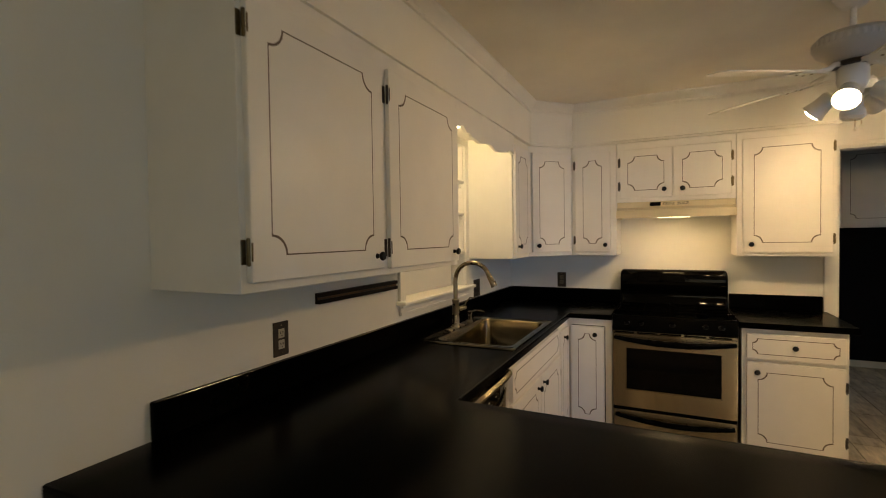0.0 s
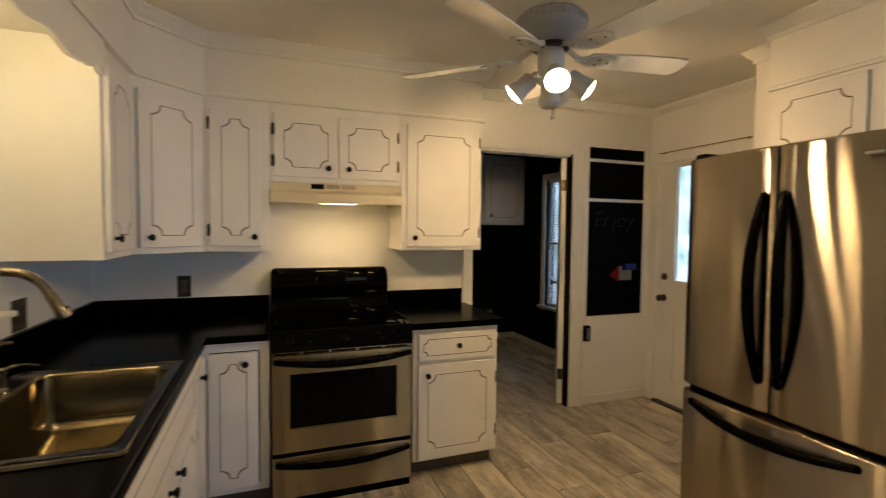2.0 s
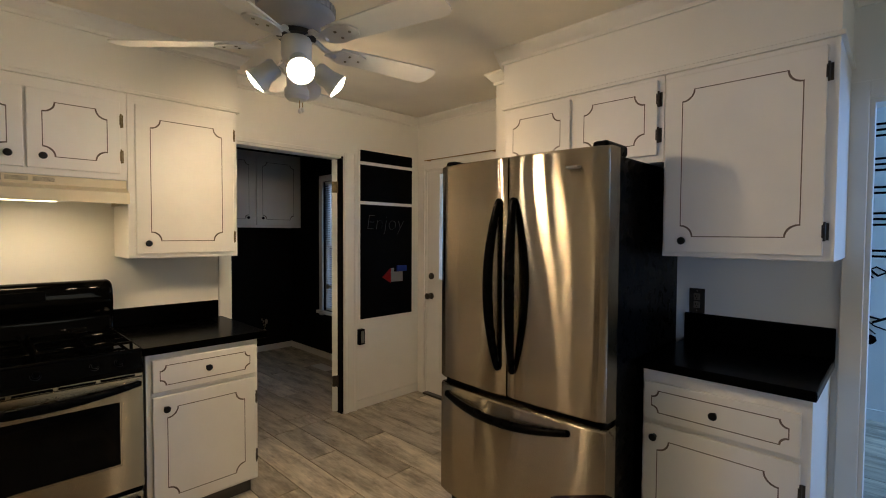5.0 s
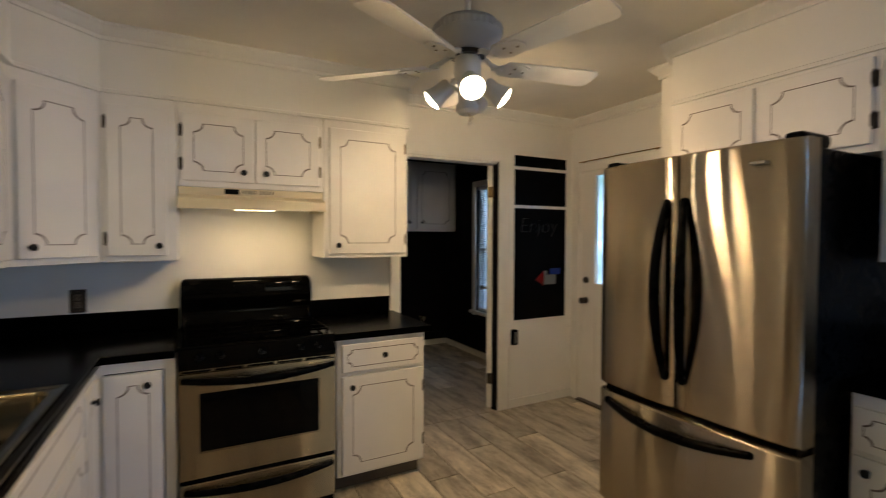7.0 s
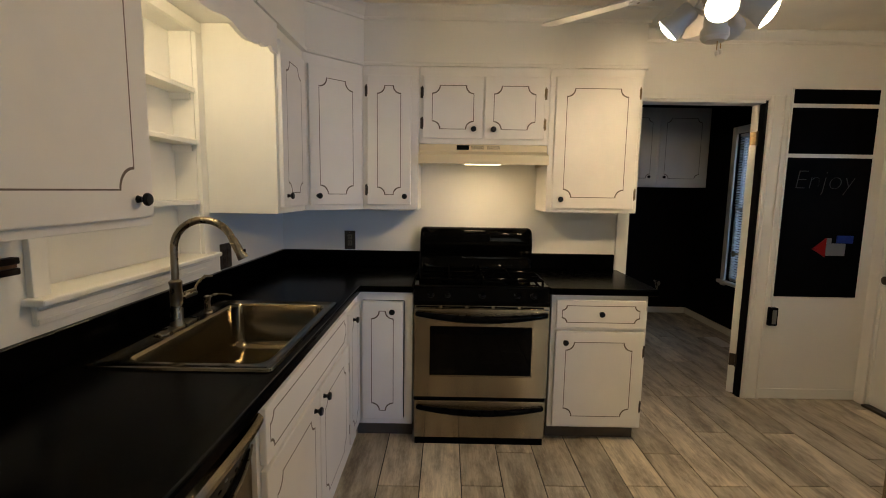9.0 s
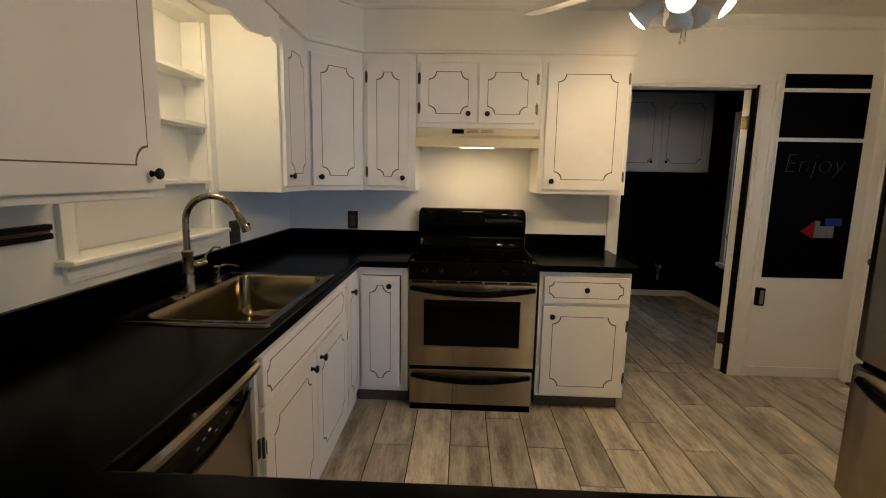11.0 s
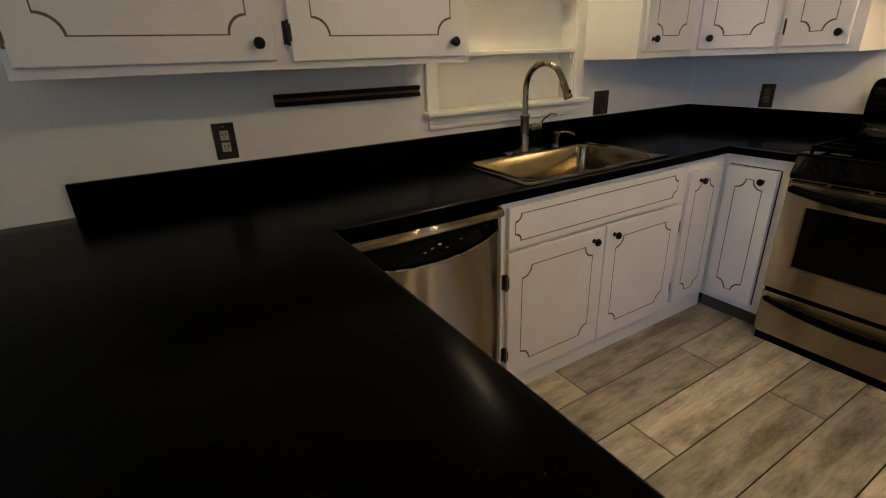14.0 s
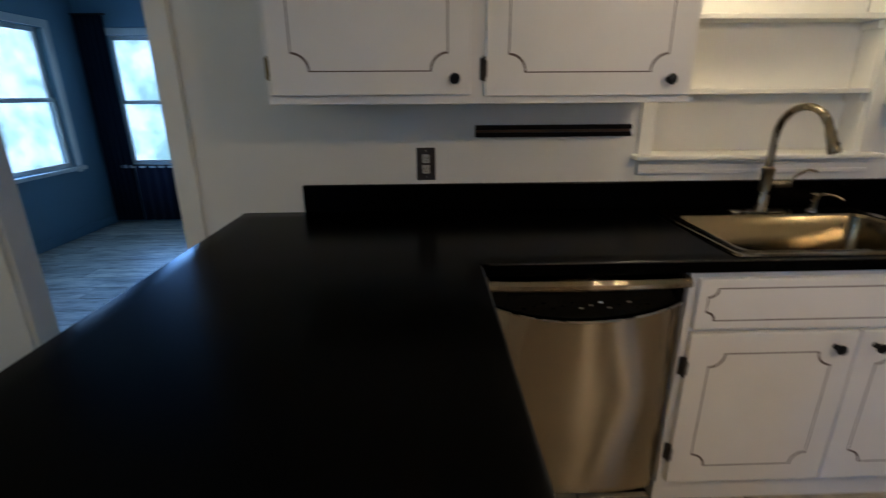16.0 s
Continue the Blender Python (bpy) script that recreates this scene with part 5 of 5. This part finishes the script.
def sash_window(name, m, w, h, label):
    """A double-hung window in a local frame: u along, v up, w out to the room."""
    f = tagged(part(name, box(-0.07, 0, -0.06, h + 0.07, 0, 0.02, 0.003, m=m), TRIM), label, "window", kind="structure")
    part("window_frame", box(w, w + 0.07, -0.06, h + 0.07, 0, 0.02, 0.003, m=m), TRIM, f)
    part("window_frame", box(0, w, h, h + 0.07, 0, 0.02, 0.003, m=m), TRIM, f)
    part("window_sill", box(-0.09, w + 0.09, -0.035, 0, 0, 0.05, 0.004, m=m), TRIM, f)
    for v0, v1, d in ((0, h / 2 + 0.02, -0.06), (h / 2 - 0.02, h, -0.09)):
        for a in ((0, 0.035, v0, v1), (w - 0.035, w, v0, v1), (0.035, w - 0.035, v0, v0 + 0.04), (0.035, w - 0.035, v1 - 0.04, v1)):
            part("sash", box(a[0], a[1], a[2], a[3], d, d + 0.028, 0.002, m=m), TRIM, f)
        p = part("pane", box(0.035, w - 0.035, v0 + 0.04, v1 - 0.04, d + 0.01, d + 0.014, m=m), GLASS, f, "clear glass pane")
        p.visible_shadow = False
    return f


w1 = sash_window("window_2", FACE_W(XD, 5.64, 0.56), 0.66, 1.51, "white double-hung window with a lowered blind in the back room")
bl = thing("window_blind", (4.08, 5.31, 2.05), "white slatted blind lowered over the window", "blind")
for k in range(56):
    m = FACE_W(XD + 0.025, 5.63, 0.60) @ Matrix.Translation((0, k * 0.026, 0)) @ Matrix.Rotation(radians(38), 4, "X")
    part("slat", box(0, 0.64, -0.0008, 0.0008, -0.011, 0.011, m=m), BLIND, bl)
part("head_rail", box(XD + 0.012, XD + 0.045, 4.99, 5.63, 2.038, 2.068, 0.002), BLIND, bl)
structure("floor_vent", box(3.80, 3.93, 5.12, 5.42, 0.0, 0.006, 0.002), TRIM, "white metal floor register", "vent")
c = thing("pipe_valve", (3.705, YB - 0.04, 0.35), "chrome pipe valve low on the black wall", "valve")
part("pipe", tube([(3.705, YB - 0.002, 0.40), (3.705, YB - 0.06, 0.40), (3.705, YB - 0.07, 0.38), (3.705, YB - 0.07, 0.22)], 0.014, 10), NICKEL, c, "", True)
part("valve_wheel", lathe([(0, 0), (0.03, 0), (0.034, 0.008), (0.03, 0.016), (0, 0.016)], pose(3.705, YB - 0.08, 0.38, 90, 0, 0), 16), NICKEL, c, "", True)


# ---- west room ----
w1 = sash_window("window_3", FACE_E(-3.5, -2.20, 0.65), 0.62, 1.33, "white window with a pale shade in the next room")
w2 = sash_window("window_4", Matrix(((-1, 0, 0, -1.95), (0, 0, 1, -2.47), (0, 1, 0, 0.70), (0, 0, 0, 1))), 1.08, 1.30, "white window in the blue wall of the next room")


def curtain(m, w, h, folds, label):
    c = thing("curtain", m.translation, label, "curtain")
    bm = bmesh.new()
    cols = []
    n = folds * 8
    for k in range(n + 1):
        u = k / n
        d = 0.02 + 0.018 * math.sin(2 * math.pi * folds * u) + 0.006 * math.sin(5 * u * folds)
        cols.append([bm.verts.new(m @ Vector((u * w, v * h, d * (1.1 - 0.3 * v)))) for v in (0, 0.5, 1)])
    for a, b in zip(cols, cols[1:]):
        for i in range(2):
            bm.faces.new([a[i], b[i], b[i + 1], a[i + 1]])
    o = part("cloth", bm, CURTAIN, c, "", True)
    s = o.modifiers.new("thickness", "SOLIDIFY")
    s.thickness = 0.003
    part("rod", tube([m @ Vector((-0.03, h + 0.005, 0.02)), m @ Vector((w + 0.03, h + 0.005, 0.02))], 0.01, 8), BRONZE, c, "", True)


curtain(FACE_E(-3.475, -2.46, 0.02), 0.30, 2.15, 5, "dark navy curtain hanging beside the window")
curtain(FACE_E(-3.475, -2.14, 0.02), 0.64, 0.62, 6, "dark navy short curtain below the window")
for x0, x1, y0, y1 in ((-3.5, -0.13, -2.47, -2.456), (-3.5, -3.486, -2.456, 1.6)):
    structure("baseboard", box(x0, x1, y0, y1, 0, 0.09, 0.003), BLUEWALL, "painted baseboard of the next room", "baseboard")

# out of view; added and positioned to suit the fill lamp on this wall
sash_window("window_5", Matrix(((-1, 0, 0, 3.15), (0, 0, 1, YS), (0, 1, 0, 0.85), (0, 0, 0, 1))), 1.5, 1.2, "unseen double-hung window added round the dining end fill light")

# ---- east room ----
structure("baseboard", box(6.186, 6.2, -1.9, 2.6, 0, 0.09, 0.003), TRIM, "white baseboard", "baseboard")
c = thing("wall_decal", (6.2, 0.8, 1.4), "black line drawing applied to the white wall", "wall art")
rnd = random.Random(4)
for z, n in ((2.25, 3), (1.98, 3), (1.80, 2), (1.55, 3), (1.30, 2)):
    for k in range(n):
        part("bar", box(6.194, 6.199, 0.30, 1.02, z + k * 0.045, z + k * 0.045 + 0.018), BLACKP, c)
for k in range(16):
    y, z = 0.55 + 0.42 * rnd.random(), 0.62 + 0.62 * rnd.random()
    pts = [(6.197, y, z)]
    for j in range(6):
        y += rnd.uniform(-0.06, 0.09)
        z += rnd.uniform(-0.06, 0.09)
        pts.append((6.197, min(y, 1.03), z))
    part("stroke", tube(pts, rnd.uniform(0.005, 0.011), 6), BLACKP, c)
for k in range(9):
    y, z = 0.6 + 0.38 * rnd.random(), rnd.choice((2.1, 1.7, 0.75, 0.6)) + 0.06 * rnd.random()
    part("patch", lathe([(0, 0), (0.035, 0.001), (0.05 * rnd.uniform(0.5, 1), 0.003), (0, 0.004)], pose(6.199, y, z, 0, -90, 0), 7), BLACKP, c)

# ---- floor register in front of the dishwasher ----
v = thing("floor_vent", (0.667, 1.55, 0), "white metal floor register in front of the dishwasher", "vent")
bm = box(0.622, 0.712, 1.383, 1.398, 0.0, 0.008, 0.002)
box(0.622, 0.712, 1.70, 1.715, 0.0, 0.008, 0.002, bm)
box(0.622, 0.637, 1.398, 1.70, 0.0, 0.008, 0.0, bm)
box(0.697, 0.712, 1.398, 1.70, 0.0, 0.008, 0.0, bm)
part("frame", bm, WHITEP, v)
part("well", box(0.637, 0.697, 1.398, 1.70, 0.0, 0.002), BLACKP, v, "dark duct opening")
for k in range(23):
    y = 1.405 + k * 0.0128
    part("louvre", box(0.637, 0.697, y, y + 0.005, 0.002, 0.0065), WHITEP, v)
part("louvre_spine", box(0.664, 0.670, 1.398, 1.70, 0.002, 0.007), WHITEP, v)

# ---- outdoors ----
structure("ground", box(-60, 60, -60, 60, -0.35, -0.30), GRASS, "grass outside the house", "ground")
structure("backdrop", box(6.4, 6.42, 2.76, 12.0, -0.3, 4.2), BACKDROP, "bright garden beyond the exterior door", "backdrop")
structure("backdrop", box(-4.62, -4.6, -3.4, 0.5, -0.3, 3.2), BACKDROP, "bright garden beyond the west window", "backdrop")
structure("backdrop", box(-7.5, 0.0, -3.62, -3.6, -0.3, 3.2), BACKDROP, "bright garden beyond the south window", "backdrop")

# ---- floors ----
FL = structure("floor", box(-3.6, 6.3, -2.6, YB + 0.1, -0.06, -0.0065), GROUT, "grey wood-look plank floor", "floor")
P, L, G = 0.2072, 1.22, 0.0050
X0 = 0.613
EVEN = (2.268, 2.270, 3.217, 2.62, 3.234)   # where the end joints of every other strip fall


def plank_mesh(w, l):
    bm = box(0, w, 0, l, -0.006, 0.0, 0.0016, seg=1)
    me = bpy.data.meshes.new("plank")
    bm.to_mesh(me)
    bm.free()
    me.materials.append(PLANK)
    return me


shared = {}
REGIONS = ((0.585, 4.1, -1.9, 4.0), (1.2, 4.1, 4.0, YB), (-3.5, 0.0, -2.47, 1.6), (3.97, 6.2, -1.9, 2.6))
for rx0, rx1, ry0, ry1 in REGIONS:
    i0, i1 = math.floor((rx0 - X0) / P), math.ceil((rx1 - X0) / P)
    for i in range(i0, i1):
        x0, x1 = max(rx0, X0 + i * P), min(rx1, X0 + (i + 1) * P)
        if x1 - x0 < 0.02:
            continue
        off = EVEN[(i // 2) % 5] if i % 2 == 0 else 2.895 + 0.006 * i
        j0, j1 = math.floor((ry0 - off) / L), math.ceil((ry1 - off) / L)
        for j in range(j0, j1):
            y0, y1 = max(ry0, off + j * L), min(ry1, off + (j + 1) * L)
            if y1 - y0 < 0.02 or (rx0 > 3.9 and x0 < 4.1 and y1 > 2.6):
                continue
            key = (round(x1 - x0, 4), round(y1 - y0, 4))
            if key not in shared:
                shared[key] = plank_mesh(x1 - x0 - G, y1 - y0 - G)
            ob = new("plank", shared[key])
            ob.location = (x0 + G / 2, y0 + G / 2, 0)
            ob.parent = FL
